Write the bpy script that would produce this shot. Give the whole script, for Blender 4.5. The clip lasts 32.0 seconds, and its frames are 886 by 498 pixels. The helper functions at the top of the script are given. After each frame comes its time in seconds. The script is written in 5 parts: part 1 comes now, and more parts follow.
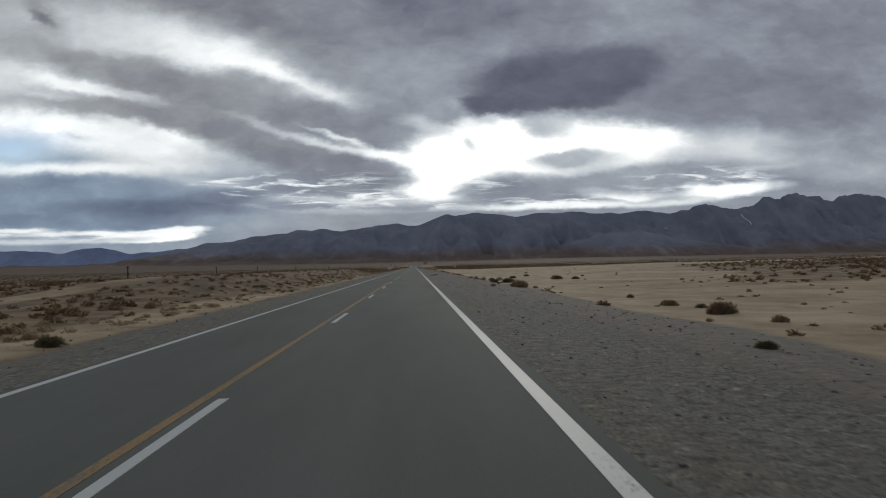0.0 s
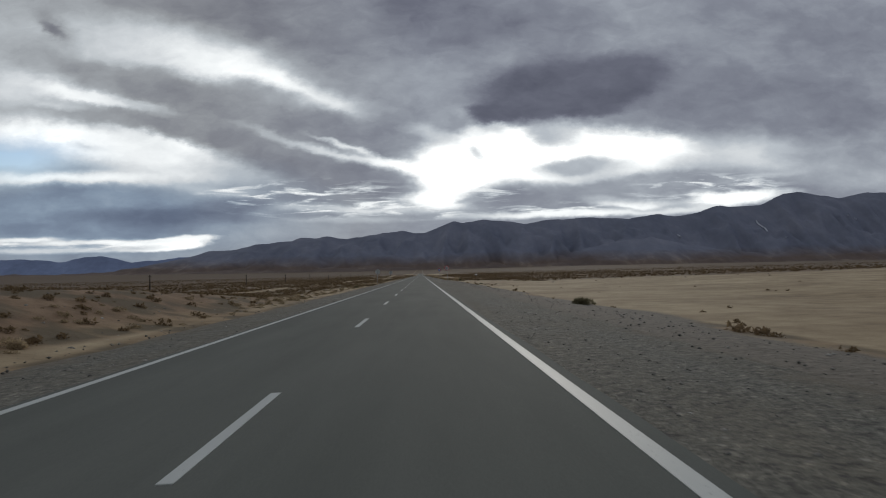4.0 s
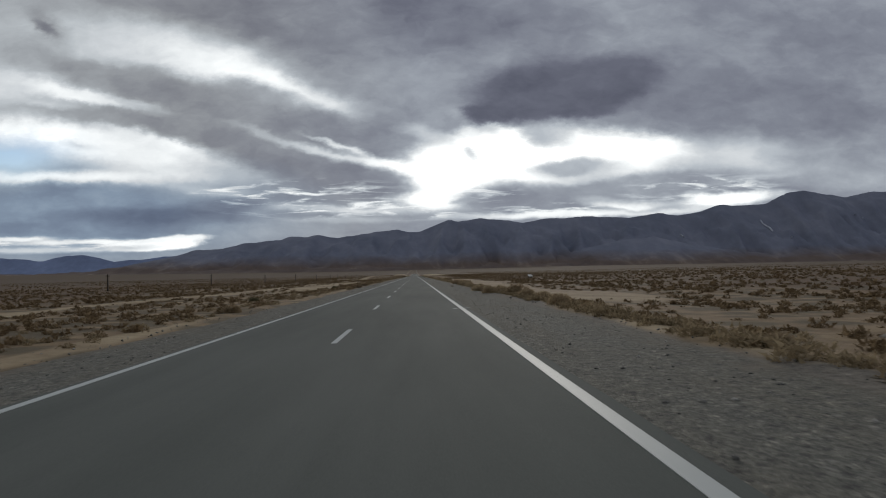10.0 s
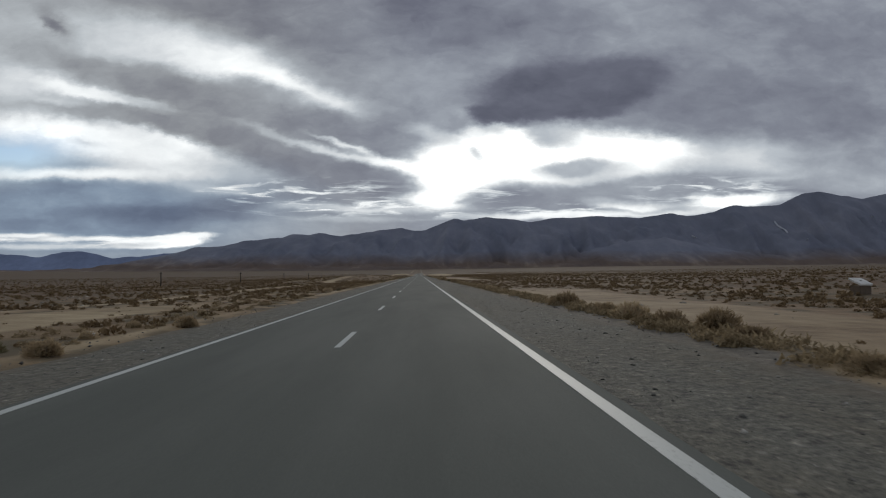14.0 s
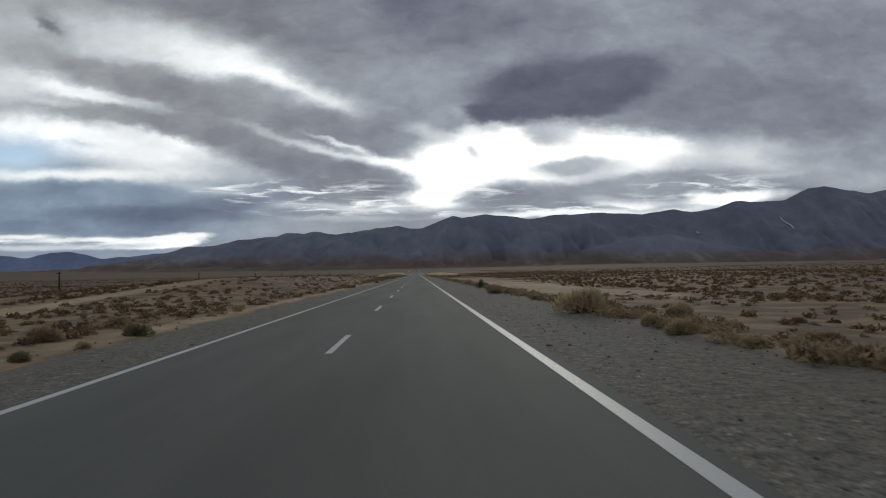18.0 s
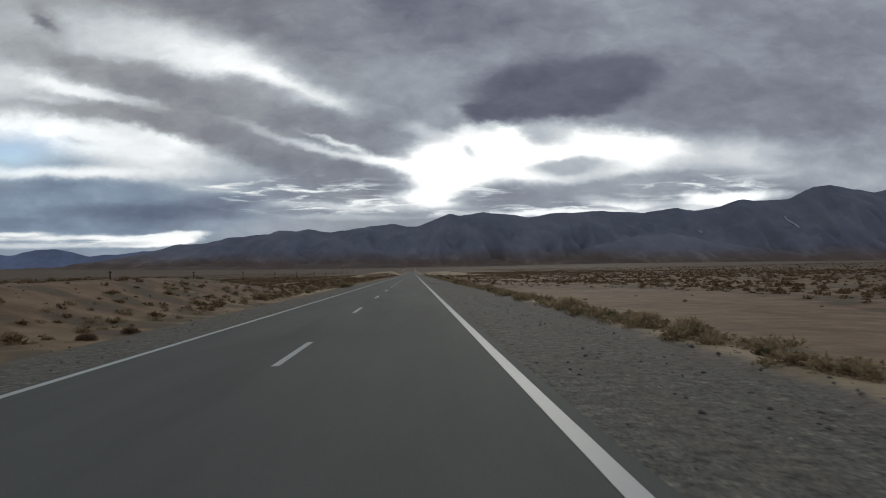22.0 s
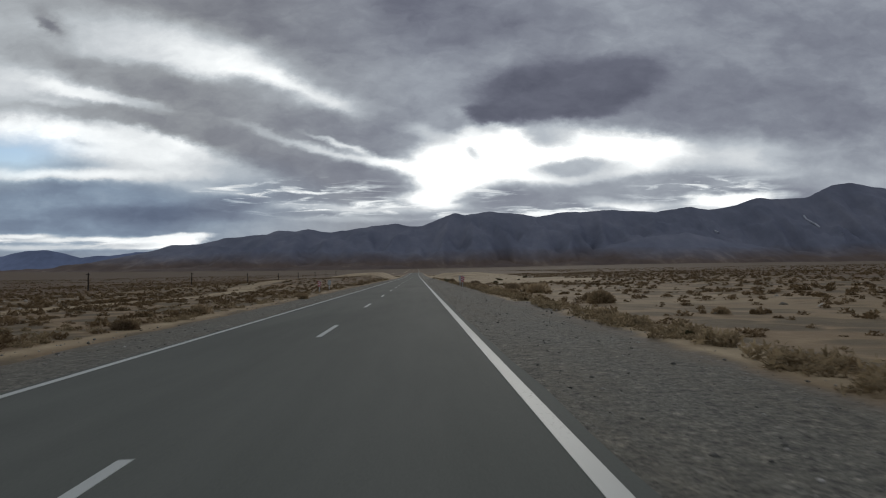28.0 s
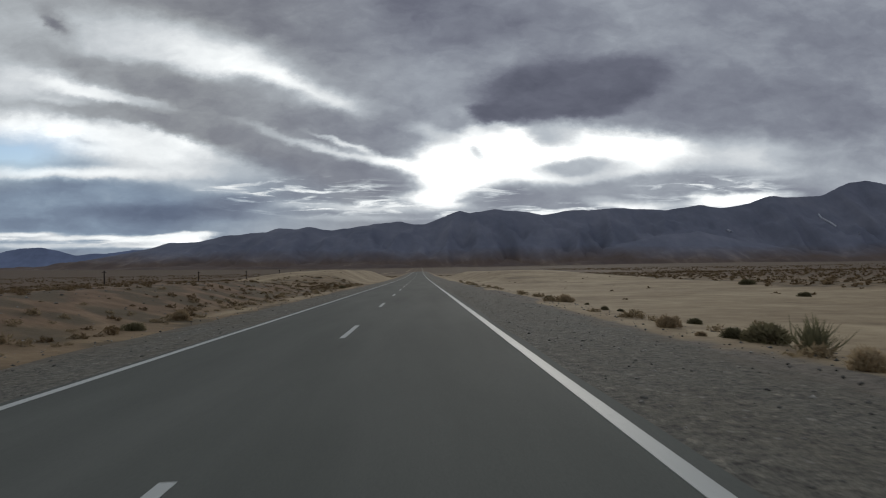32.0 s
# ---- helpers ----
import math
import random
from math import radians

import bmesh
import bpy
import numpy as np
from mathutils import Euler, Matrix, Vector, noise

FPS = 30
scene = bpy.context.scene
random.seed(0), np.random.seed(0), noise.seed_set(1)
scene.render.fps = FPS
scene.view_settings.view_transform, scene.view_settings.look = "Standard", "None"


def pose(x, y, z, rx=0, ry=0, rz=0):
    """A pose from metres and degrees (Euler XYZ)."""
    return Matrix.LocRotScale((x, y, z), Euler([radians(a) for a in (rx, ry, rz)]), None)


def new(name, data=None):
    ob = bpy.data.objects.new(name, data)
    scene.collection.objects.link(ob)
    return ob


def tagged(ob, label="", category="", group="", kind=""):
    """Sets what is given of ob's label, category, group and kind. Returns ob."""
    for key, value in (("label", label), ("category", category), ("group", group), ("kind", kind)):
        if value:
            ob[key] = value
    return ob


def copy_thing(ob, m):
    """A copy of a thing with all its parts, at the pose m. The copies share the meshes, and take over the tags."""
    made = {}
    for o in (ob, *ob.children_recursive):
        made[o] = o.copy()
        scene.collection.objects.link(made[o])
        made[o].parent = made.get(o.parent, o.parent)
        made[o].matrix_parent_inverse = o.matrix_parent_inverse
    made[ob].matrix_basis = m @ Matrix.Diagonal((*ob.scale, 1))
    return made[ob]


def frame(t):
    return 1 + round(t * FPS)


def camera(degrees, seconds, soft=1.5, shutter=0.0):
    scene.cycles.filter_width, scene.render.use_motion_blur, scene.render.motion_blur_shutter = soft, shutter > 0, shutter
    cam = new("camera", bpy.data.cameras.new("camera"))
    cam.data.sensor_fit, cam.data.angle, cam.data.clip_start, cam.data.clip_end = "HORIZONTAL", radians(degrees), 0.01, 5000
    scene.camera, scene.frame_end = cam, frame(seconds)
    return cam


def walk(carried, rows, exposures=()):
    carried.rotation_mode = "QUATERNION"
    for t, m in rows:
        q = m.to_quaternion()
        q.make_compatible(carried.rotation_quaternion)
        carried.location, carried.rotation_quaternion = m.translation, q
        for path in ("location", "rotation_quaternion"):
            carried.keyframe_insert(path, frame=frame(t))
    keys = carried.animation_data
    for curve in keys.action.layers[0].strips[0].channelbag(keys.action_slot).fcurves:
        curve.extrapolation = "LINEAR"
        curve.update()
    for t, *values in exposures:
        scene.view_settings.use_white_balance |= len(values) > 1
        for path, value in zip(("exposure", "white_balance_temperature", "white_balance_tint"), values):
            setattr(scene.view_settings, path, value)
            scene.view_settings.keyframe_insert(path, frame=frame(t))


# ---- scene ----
# ---------------------------------------------------------------- camera
cam = camera(68.56, 32.0, soft=1.1, shutter=0.05)
WALK = [  # seconds, x, y, z, pitch, roll, yaw
    (0, 1.945, 5.27, 1.339, 1.49, 0.33, -2.50),
    (0.5, 1.977, 18.58, 1.329, 1.66, 0.27, -2.45),
    (1, 2.010, 32.04, 1.319, 1.84, 0.21, -2.14),
    (1.5, 1.928, 45.87, 1.311, 1.83, 0.39, -1.99),
    (2, 1.846, 59.58, 1.303, 1.88, -0.02, -2.06),
    (2.5, 1.816, 73.08, 1.300, 1.97, 0.41, -2.05),
    (3, 1.787, 86.51, 1.297, 2.11, 0.62, -2.06),
    (3.5, 1.693, 99.72, 1.292, 2.19, 0.49, -1.98),
    (5.5, 1.314, 151.84, 1.275, 2.26, 0.31, -1.84),
    (6, 1.219, 165.07, 1.271, 2.29, -0.07, -1.87),
    (6.5, 1.183, 178.44, 1.267, 2.24, -0.25, -1.86),
    (7, 1.147, 191.77, 1.263, 2.28, -0.14, -1.92),
    (7.5, 1.172, 205.15, 1.262, 2.32, -0.02, -2.14),
    (8, 1.197, 218.58, 1.261, 2.18, -0.03, -2.35),
    (8.5, 1.299, 232.06, 1.263, 2.30, 0.44, -2.43),
    (9, 1.400, 245.60, 1.265, 2.25, -0.01, -2.46),
    (9.5, 1.465, 259.08, 1.272, 2.29, -0.15, -2.52),
    (10, 1.529, 272.61, 1.278, 2.25, 0.29, -2.44),
    (10.5, 1.552, 286.17, 1.282, 2.32, -0.63, -2.42),
    (11, 1.575, 299.77, 1.287, 2.24, 0.69, -2.33),
    (11.5, 1.566, 313.36, 1.290, 2.25, 0.37, -2.25),
    (12, 1.559, 326.89, 1.293, 2.11, -0.26, -2.21),
    (12.5, 1.525, 340.47, 1.293, 2.17, -0.47, -2.18),
    (13, 1.491, 354.07, 1.293, 2.26, 0.10, -2.15),
    (13.5, 1.468, 367.69, 1.293, 2.25, -0.64, -2.09),
    (14, 1.445, 381.34, 1.294, 2.24, -0.23, -2.06),
    (14.5, 1.465, 394.89, 1.293, 2.27, -0.33, -2.20),
    (16.5, 1.543, 449.54, 1.289, 2.30, 0.54, -2.46),
    (17, 1.563, 463.17, 1.288, 2.16, -0.15, -2.34),
    (17.5, 1.492, 476.80, 1.283, 2.16, 0.27, -2.22),
    (18, 1.421, 490.42, 1.278, 2.14, 0.13, -2.26),
    (18.5, 1.449, 504.10, 1.280, 2.09, 0.23, -2.28),
    (19, 1.477, 517.81, 1.282, 2.15, 0.23, -2.39),
    (19.5, 1.523, 531.51, 1.284, 2.08, 0.20, -2.50),
    (20, 1.570, 545.14, 1.287, 2.14, -0.27, -2.62),
    (20.5, 1.660, 558.76, 1.291, 2.18, -0.56, -2.67),
    (21, 1.750, 572.42, 1.296, 2.10, -0.29, -2.72),
    (21.5, 1.833, 586.11, 1.300, 2.07, 0.02, -2.71),
    (22, 1.916, 599.73, 1.304, 2.07, -0.06, -2.61),
    (22.5, 1.933, 613.28, 1.305, 2.04, 0.11, -2.55),
    (23, 1.951, 626.89, 1.306, 2.12, 0.27, -2.43),
    (23.5, 1.914, 640.55, 1.305, 2.14, -0.29, -2.31),
    (24, 1.877, 654.23, 1.304, 2.19, -0.20, -2.30),
    (24.5, 1.880, 667.83, 1.304, 2.17, -0.31, -2.35),
    (25, 1.884, 681.41, 1.304, 2.14, -0.07, -2.37),
    (25.5, 1.896, 695.08, 1.303, 2.12, 0.13, -2.38),
    (27.5, 2.028, 749.70, 1.304, 2.14, -0.03, -2.46),
    (28, 2.028, 763.32, 1.302, 2.21, -0.04, -2.30),
    (28.5, 1.949, 776.94, 1.300, 2.16, -0.22, -2.14),
    (29, 1.856, 790.55, 1.297, 2.20, -0.32, -2.05),
    (29.5, 1.782, 804.16, 1.295, 2.24, -0.42, -2.06),
    (30, 1.781, 817.82, 1.296, 2.20, -0.03, -2.03),
    (30.5, 1.715, 831.49, 1.294, 2.20, -0.30, -2.02),
    (31, 1.650, 845.09, 1.293, 2.17, -0.14, -1.97),
    (31.5, 1.550, 858.54, 1.288, 2.05, -0.37, -2.03),
    (32, 1.534, 871.92, 1.287, 2.15, -0.21, -2.01),
]

walk(cam, [(t, pose(x, y, z, 90 + p, r, w)) for t, x, y, z, p, r, w in WALK], exposures=[(0, 0.0), (32, 0.0)])

# ---------------------------------------------------------------- world: broken cloud over a low sun
SUN_AZ, SUN_EL = radians(11.0), radians(11.5)      # clockwise from the road's direction, above the plain


class Net:
    """Small helper that wires shader nodes."""

    def __init__(self, tree):
        self.t = tree

    def n(self, kind, links=None, **props):
        node = self.t.nodes.new(kind)
        for k, v in props.items():
            if k == "op":
                node.operation = v
            elif k == "blend":
                node.blend_type = v
            elif k == "dtype":
                node.data_type = v
            elif k == "gtype":
                node.gradient_type = v
            elif k == "vtype":
                node.vector_type = v
            elif k == "feature":
                node.feature = v
            elif k == "attr":
                node.attribute_name = v
        for key, v in (links or {}).items():
            sock = node.inputs[key]
            if isinstance(v, bpy.types.NodeSocket):
                self.t.links.new(v, sock)
            else:
                sock.default_value = v
        return node

    def math(self, op, a, b=0.0, c=0.0, clamp=False):
        node = self.n("ShaderNodeMath", {0: a, 1: b, 2: c}, op=op)
        node.use_clamp = clamp
        return node.outputs[0]

    def vec(self, op, a, b=(0, 0, 0)):
        return self.n("ShaderNodeVectorMath", {0: a, 1: b}, op=op).outputs[0]

    def noise(self, vector, scale, detail=4.0, rough=0.55, distortion=0.0):
        node = self.n("ShaderNodeTexNoise", {"Vector": vector, "Scale": scale, "Detail": detail, "Roughness": rough, "Distortion": distortion})
        return node.outputs["Fac"]

    def ramp(self, fac, stops, mode="LINEAR"):
        node = self.n("ShaderNodeValToRGB", {"Fac": fac})
        cr = node.color_ramp
        cr.interpolation = mode
        while len(cr.elements) < len(stops):
            cr.elements.new(0.5)
        for e, (p, c) in zip(cr.elements, stops):
            e.position = p
            e.color = (*c, 1) if len(c) == 3 else c
        return node.outputs["Color"]

    def mix(self, fac, a, b, blend="MIX"):
        node = self.n("ShaderNodeMix", dtype="RGBA", blend=blend)
        for key, v in ((0, fac), (6, a), (7, b)):
            if isinstance(v, bpy.types.NodeSocket):
                self.t.links.new(v, node.inputs[key])
            elif key == 0:
                node.inputs[key].default_value = v
            else:
                node.inputs[key].default_value = (*v, 1)
        return node.outputs[2]


world = bpy.data.worlds.new("sky")
scene.world = world
world.use_nodes = True
wt = world.node_tree
wt.nodes.clear()
W = Net(wt)
coord = W.n("ShaderNodeTexCoord").outputs["Generated"]
coord = W.n("ShaderNodeMapping", {"Vector": coord, "Rotation": (radians(-0.315), radians(0.399), radians(0.372))}).outputs[0]
sep = W.n("ShaderNodeSeparateXYZ", {0: coord})
dx, dy, dz = sep.outputs[0], sep.outputs[1], sep.outputs[2]
front = W.math("MAXIMUM", dy, 0.12)
u = W.math("DIVIDE", dx, front)
v = W.math("DIVIDE", dz, front)
flat = W.n("ShaderNodeCombineXYZ", {0: u, 1: v, 2: 0.0}).outputs[0]
# uneven edges
warp = W.n("ShaderNodeTexNoise", {"Vector": W.vec("MULTIPLY", flat, (1.0, 1.7, 1.0)), "Scale": 13.0, "Detail": 10.0, "Roughness": 0.64}).outputs["Color"]
warp = W.vec("MULTIPLY", W.vec("SUBTRACT", warp, (0.5, 0.5, 0.5)), (0.066, 0.036, 0.0))
low = W.n("ShaderNodeMapRange", {"Value": v, "From Min": 0.03, "From Max": 0.22, "To Min": 0.30, "To Max": 1.0}).outputs[0]
warp = W.vec("MULTIPLY", warp, W.n("ShaderNodeCombineXYZ", {0: 1.0, 1: low, 2: 0.0}).outputs[0])
place = W.vec("ADD", flat, warp)
n_big = W.noise(W.vec("MULTIPLY", flat, (1.0, 2.0, 1.0)), 6.5, 5.0, 0.52, 0.3)
n_fine = W.noise(W.vec("MULTIPLY", W.vec("ADD", flat, warp), (1.0, 1.9, 1.0)), 18.0, 7.0, 0.6, 0.2)
# cloud masses and gaps, far to near: middle u, v, half width, half height, tilt, brightness, cover, softness of the edge
FAR_CLOUD_ZONES = [
    (-0.586, 0.374, 0.348, 0.191, 0, 0.69, 0.8, 1),
    (-0.297, 0.399, 0.4, 0.104, -5, 0.45, 0.85, 1),
    (-0.106, 0.341, 0.261, 0.122, -18, 0.5, 0.75, 1),
    (-0.001, 0.4, 0.157, 0.087, -25, 0.43, 0.85, 1),
    (0.105, 0.387, 0.261, 0.104, -5, 0.43, 0.85, 1),
    (0.016, 0.28, 0.191, 0.096, -10, 0.6, 0.7, 1),
    (0.104, 0.315, 0.104, 0.07, 25, 0.57, 0.7, 1),
    (0.166, 0.338, 0.157, 0.045, 25, 0.52, 0.6, 1),
    (0.336, 0.339, 0.157, 0.052, -10, 0.52, 0.6, 1),
    (0.436, 0.366, 0.191, 0.078, -15, 0.58, 0.7, 1),
    (0.608, 0.317, 0.383, 0.278, 0, 0.48, 0.8, 1),
    (0.452, 0.254, 0.226, 0.122, 0, 0.48, 0.7, 1),
    (0.45, 0.204, 0.261, 0.038, -3, 0.58, 0.5, 1),
    (0.631, 0.164, 0.296, 0.059, 0, 0.63, 0.7, 1),
    (0.717, 0.132, 0.104, 0.028, 0, 0.68, 0.6, 1),
    (-0.557, 0.373, 0.063, 0.024, -36, 0.46, 0.9, 0.9),
]
BRIGHT_HIGH = [
    (-0.357, 0.333, 0.243, 0.077, -12, 0.95, 0.92, 1),
    (-0.228, 0.295, 0.174, 0.047, -17, 0.97, 0.95, 0.9),
    (-0.119, 0.26, 0.157, 0.026, -17, 0.88, 0.8, 1),
    (-0.455, 0.353, 0.157, 0.063, -15, 0.78, 0.75, 1),
    (-0.577, 0.296, 0.122, 0.042, -15, 0.8, 0.75, 1),
    (-0.522, 0.274, 0.158, 0.022, -14, 0.95, 0.88, 0.9),
    (-0.619, 0.279, 0.104, 0.035, -10, 0.8, 0.7, 1),
]
BANDS_HIGH = [
    (-0.603, 0.338, 0.104, 0.024, -20, 0.6, 0.6, 1),
    (-0.527, 0.315, 0.142, 0.032, -22, 0.57, 0.75, 0.9),
    (-0.433, 0.295, 0.142, 0.035, -14, 0.54, 0.85, 0.9),
    (-0.348, 0.275, 0.159, 0.043, -14, 0.5, 0.88, 0.8),
    (-0.271, 0.255, 0.111, 0.044, -14, 0.52, 0.8, 0.9),
    (-0.15, 0.22, 0.161, 0.04, -12, 0.5, 0.9, 0.7),
    (-0.046, 0.193, 0.095, 0.032, -10, 0.54, 0.85, 0.9),
    (-0.576, 0.254, 0.157, 0.014, -6, 0.62, 0.65, 1),
]
BRIGHT_MID = [
    (-0.551, 0.209, 0.221, 0.044, -8, 1.04, 0.95, 0.9),
    (-0.39, 0.176, 0.226, 0.052, -8, 0.94, 0.9, 1),
    (-0.364, 0.199, 0.157, 0.021, -12, 0.97, 0.85, 1),
    (-0.542, 0.147, 0.237, 0.017, -2, 1, 0.9, 0.9),
    (-0.424, 0.152, 0.157, 0.017, 0, 0.93, 0.8, 1),
]
THIN_BANDS = [
    (-0.475, 0.244, 0.174, 0.019, -9, 0.57, 0.85, 0.9),
    (-0.356, 0.22, 0.159, 0.023, -12, 0.54, 0.88, 0.8),
    (-0.253, 0.194, 0.138, 0.038, -14, 0.53, 0.9, 0.8),
    (-0.141, 0.157, 0.167, 0.045, -11, 0.5, 0.92, 0.7),
    (-0.046, 0.137, 0.094, 0.041, -8, 0.52, 0.88, 0.8),
    (-0.33, 0.15, 0.139, 0.038, 4, 0.66, 0.6, 1),
]
BRIGHT_SLITS = [
    (-0.253, 0.216, 0.07, 0.01, -20, 0.66, 0.6, 1),
    (-0.197, 0.198, 0.096, 0.01, -17, 0.74, 0.65, 1),
    (-0.111, 0.178, 0.13, 0.012, -12, 0.88, 0.8, 1),
    (-0.042, 0.163, 0.078, 0.014, -12, 0.98, 0.85, 1),
    (-0.296, 0.122, 0.122, 0.012, -8, 0.82, 0.6, 1),
    (-0.193, 0.103, 0.157, 0.009, -4, 0.82, 0.6, 1),
    (-0.081, 0.094, 0.157, 0.01, -2, 0.88, 0.7, 1),
    (0.019, 0.106, 0.095, 0.021, 0, 1, 0.9, 0.9),
]
BROKEN_BANDS = [
    (-0.135, 0.290, 0.130, 0.030, -20, 0.55, 0.8, 0.9),
    (-0.239, 0.277, 0.104, 0.023, -16, 0.52, 0.75, 0.9),
    (-0.048, 0.232, 0.096, 0.035, -14, 0.5, 0.8, 0.9),
    (-0.496, 0.242, 0.096, 0.014, -10, 0.6, 0.8, 0.9),
    (-0.385, 0.222, 0.130, 0.021, -13, 0.52, 0.88, 0.8),
    (-0.273, 0.192, 0.130, 0.030, -14, 0.5, 0.9, 0.8),
    (-0.162, 0.158, 0.148, 0.033, -8, 0.49, 0.9, 0.7),
    (-0.066, 0.136, 0.078, 0.024, -4, 0.5, 0.85, 0.8),
    (-0.563, 0.260, 0.078, 0.012, -6, 0.8, 0.7, 1),
    (-0.419, 0.259, 0.070, 0.010, -12, 0.82, 0.6, 1),
    (-0.444, 0.190, 0.113, 0.021, -12, 0.9, 0.75, 1),
    (-0.359, 0.159, 0.104, 0.021, -6, 0.86, 0.75, 1),
    (-0.571, 0.219, 0.104, 0.017, -10, 0.98, 0.8, 1),
    (-0.613, 0.193, 0.061, 0.016, -8, 0.78, 0.5, 1),
    (-0.512, 0.196, 0.052, 0.010, -10, 0.72, 0.6, 1),
    (-0.569, 0.375, 0.028, 0.014, -35, 0.42, 0.85, 0.8),
    (-0.606, 0.325, 0.078, 0.021, -25, 0.6, 0.6, 1),
    (-0.479, 0.334, 0.070, 0.014, -28, 0.72, 0.5, 1),
    (-0.110, 0.191, 0.096, 0.007, -17, 0.95, 0.75, 1),
    (-0.040, 0.166, 0.070, 0.010, -12, 1, 0.8, 1),
    (-0.384, 0.092, 0.165, 0.023, 4, 0.38, 0.9, 0.7),
    (-0.537, 0.121, 0.191, 0.026, 0, 0.5, 0.8, 0.8),
    (-0.282, 0.107, 0.104, 0.016, 3, 0.44, 0.8, 0.8),
    (-0.162, 0.076, 0.174, 0.014, -1, 0.55, 0.7, 0.9),
]
BANDS_LOW = [
    (-0.524, 0.115, 0.294, 0.037, 0, 0.53, 0.88, 0.7),
    (-0.406, 0.083, 0.205, 0.022, -2, 0.42, 0.9, 0.6),
    (-0.557, 0.069, 0.261, 0.02, 0, 0.5, 0.85, 0.8),
    (-0.219, 0.067, 0.227, 0.02, 0, 0.59, 0.85, 0.7),
    (-0.107, 0.08, 0.142, 0.009, 0, 0.72, 0.7, 0.9),
]
BRIGHT_LOW = [
    (-0.402, 0.045, 0.09, 0.012, 2, 0.99, 0.97, 0.35),
    (-0.364, 0.053, 0.058, 0.008, 3, 0.97, 0.9, 0.5),
    (-0.507, 0.049, 0.188, 0.006, 1, 0.9, 0.85, 0.8),
    (-0.557, 0.038, 0.188, 0.007, 0, 0.82, 0.8, 0.8),
    (-0.607, 0.054, 0.087, 0.006, 0, 0.93, 0.85, 0.8),
    (-0.452, 0.041, 0.104, 0.007, 0, 0.7, 0.6, 1),
]
GLARE = [
    (0.19, 0.174, 0.262, 0.058, 2, 1.3, 1, 0.8),
    (0.045, 0.152, 0.094, 0.070, 0, 1.2, 1, 0.9),
    (0.125, 0.204, 0.109, 0.032, 0, 1.15, 1, 0.8),
    (0.324, 0.182, 0.15, 0.044, -6, 1.08, 0.9, 0.9),
    (0.495, 0.176, 0.226, 0.045, -3, 0.82, 0.85, 1),
]
CLOUDS_IN_GLARE = [
    (0.235, 0.159, 0.12, 0.025, 0, 0.66, 0.97, 0.7),
    (0.205, 0.209, 0.073, 0.035, -15, 0.72, 0.9, 0.9),
    (0.08, 0.179, 0.022, 0.019, 0, 0.84, 0.8, 0.9),
    (0.094, 0.213, 0.063, 0.014, 0, 0.88, 0.6, 0.9),
    (0.288, 0.12, 0.224, 0.022, 7, 0.57, 0.92, 0.6),
    (0.124, 0.11, 0.093, 0.03, 0, 0.57, 0.92, 0.6),
    (0.404, 0.136, 0.159, 0.02, 4, 0.6, 0.8, 0.8),
]
LOW_SLITS = [
    (0.225, 0.086, 0.246, 0.009, 1, 0.97, 0.9, 0.8),
    (0.341, 0.102, 0.139, 0.01, -3, 0.84, 0.7, 1),
    (0.493, 0.109, 0.114, 0.015, 4, 1.02, 0.95, 0.7),
    (0.44, 0.12, 0.087, 0.007, 8, 0.74, 0.6, 1),
    (0.521, 0.139, 0.104, 0.007, 6, 0.74, 0.6, 1),
    (0.421, 0.092, 0.095, 0.009, 5, 0.9, 0.8, 0.9),
]
WISPS = [
    (0.021, 0.21, 0.078, 0.019, -15, 0.8, 0.7, 1),
    (0.092, 0.226, 0.061, 0.014, -25, 0.72, 0.7, 1),
    (0.189, 0.213, 0.043, 0.026, -25, 0.66, 0.75, 0.9),
    (0.6, 0.171, 0.104, 0.026, 0, 0.58, 0.7, 1),
    (0.232, 0.159, 0.061, 0.016, -2, 0.66, 0.95, 0.7),
    (0.082, 0.182, 0.016, 0.014, -50, 0.8, 0.8, 0.9),
    (0.134, 0.117, 0.07, 0.023, 10, 0.52, 0.45, 0.8),
    (0.267, 0.117, 0.122, 0.014, 6, 0.55, 0.45, 0.8),
    (0.41, 0.136, 0.113, 0.016, 8, 0.56, 0.45, 0.8),
    (0.517, 0.139, 0.061, 0.012, 8, 0.6, 0.45, 0.9),
    (0.021, 0.122, 0.052, 0.008, 0, 0.8, 0.7, 1),
    (0.073, 0.109, 0.043, 0.007, 4, 0.62, 0.7, 0.9),
    (0.047, 0.149, 0.070, 0.043, 0, 1.15, 0.9, 0.9),
    (0.012, 0.114, 0.043, 0.023, 0, 1.05, 0.8, 0.9),
    (0.320, 0.098, 0.078, 0.008, -2, 1.02, 0.9, 0.9),
    (0.187, 0.086, 0.078, 0.005, 2, 0.95, 0.8, 1),
    (0.357, 0.190, 0.096, 0.030, -4, 1.12, 0.85, 1),
    (0.454, 0.109, 0.052, 0.012, -12, 1.02, 0.9, 0.8),
]
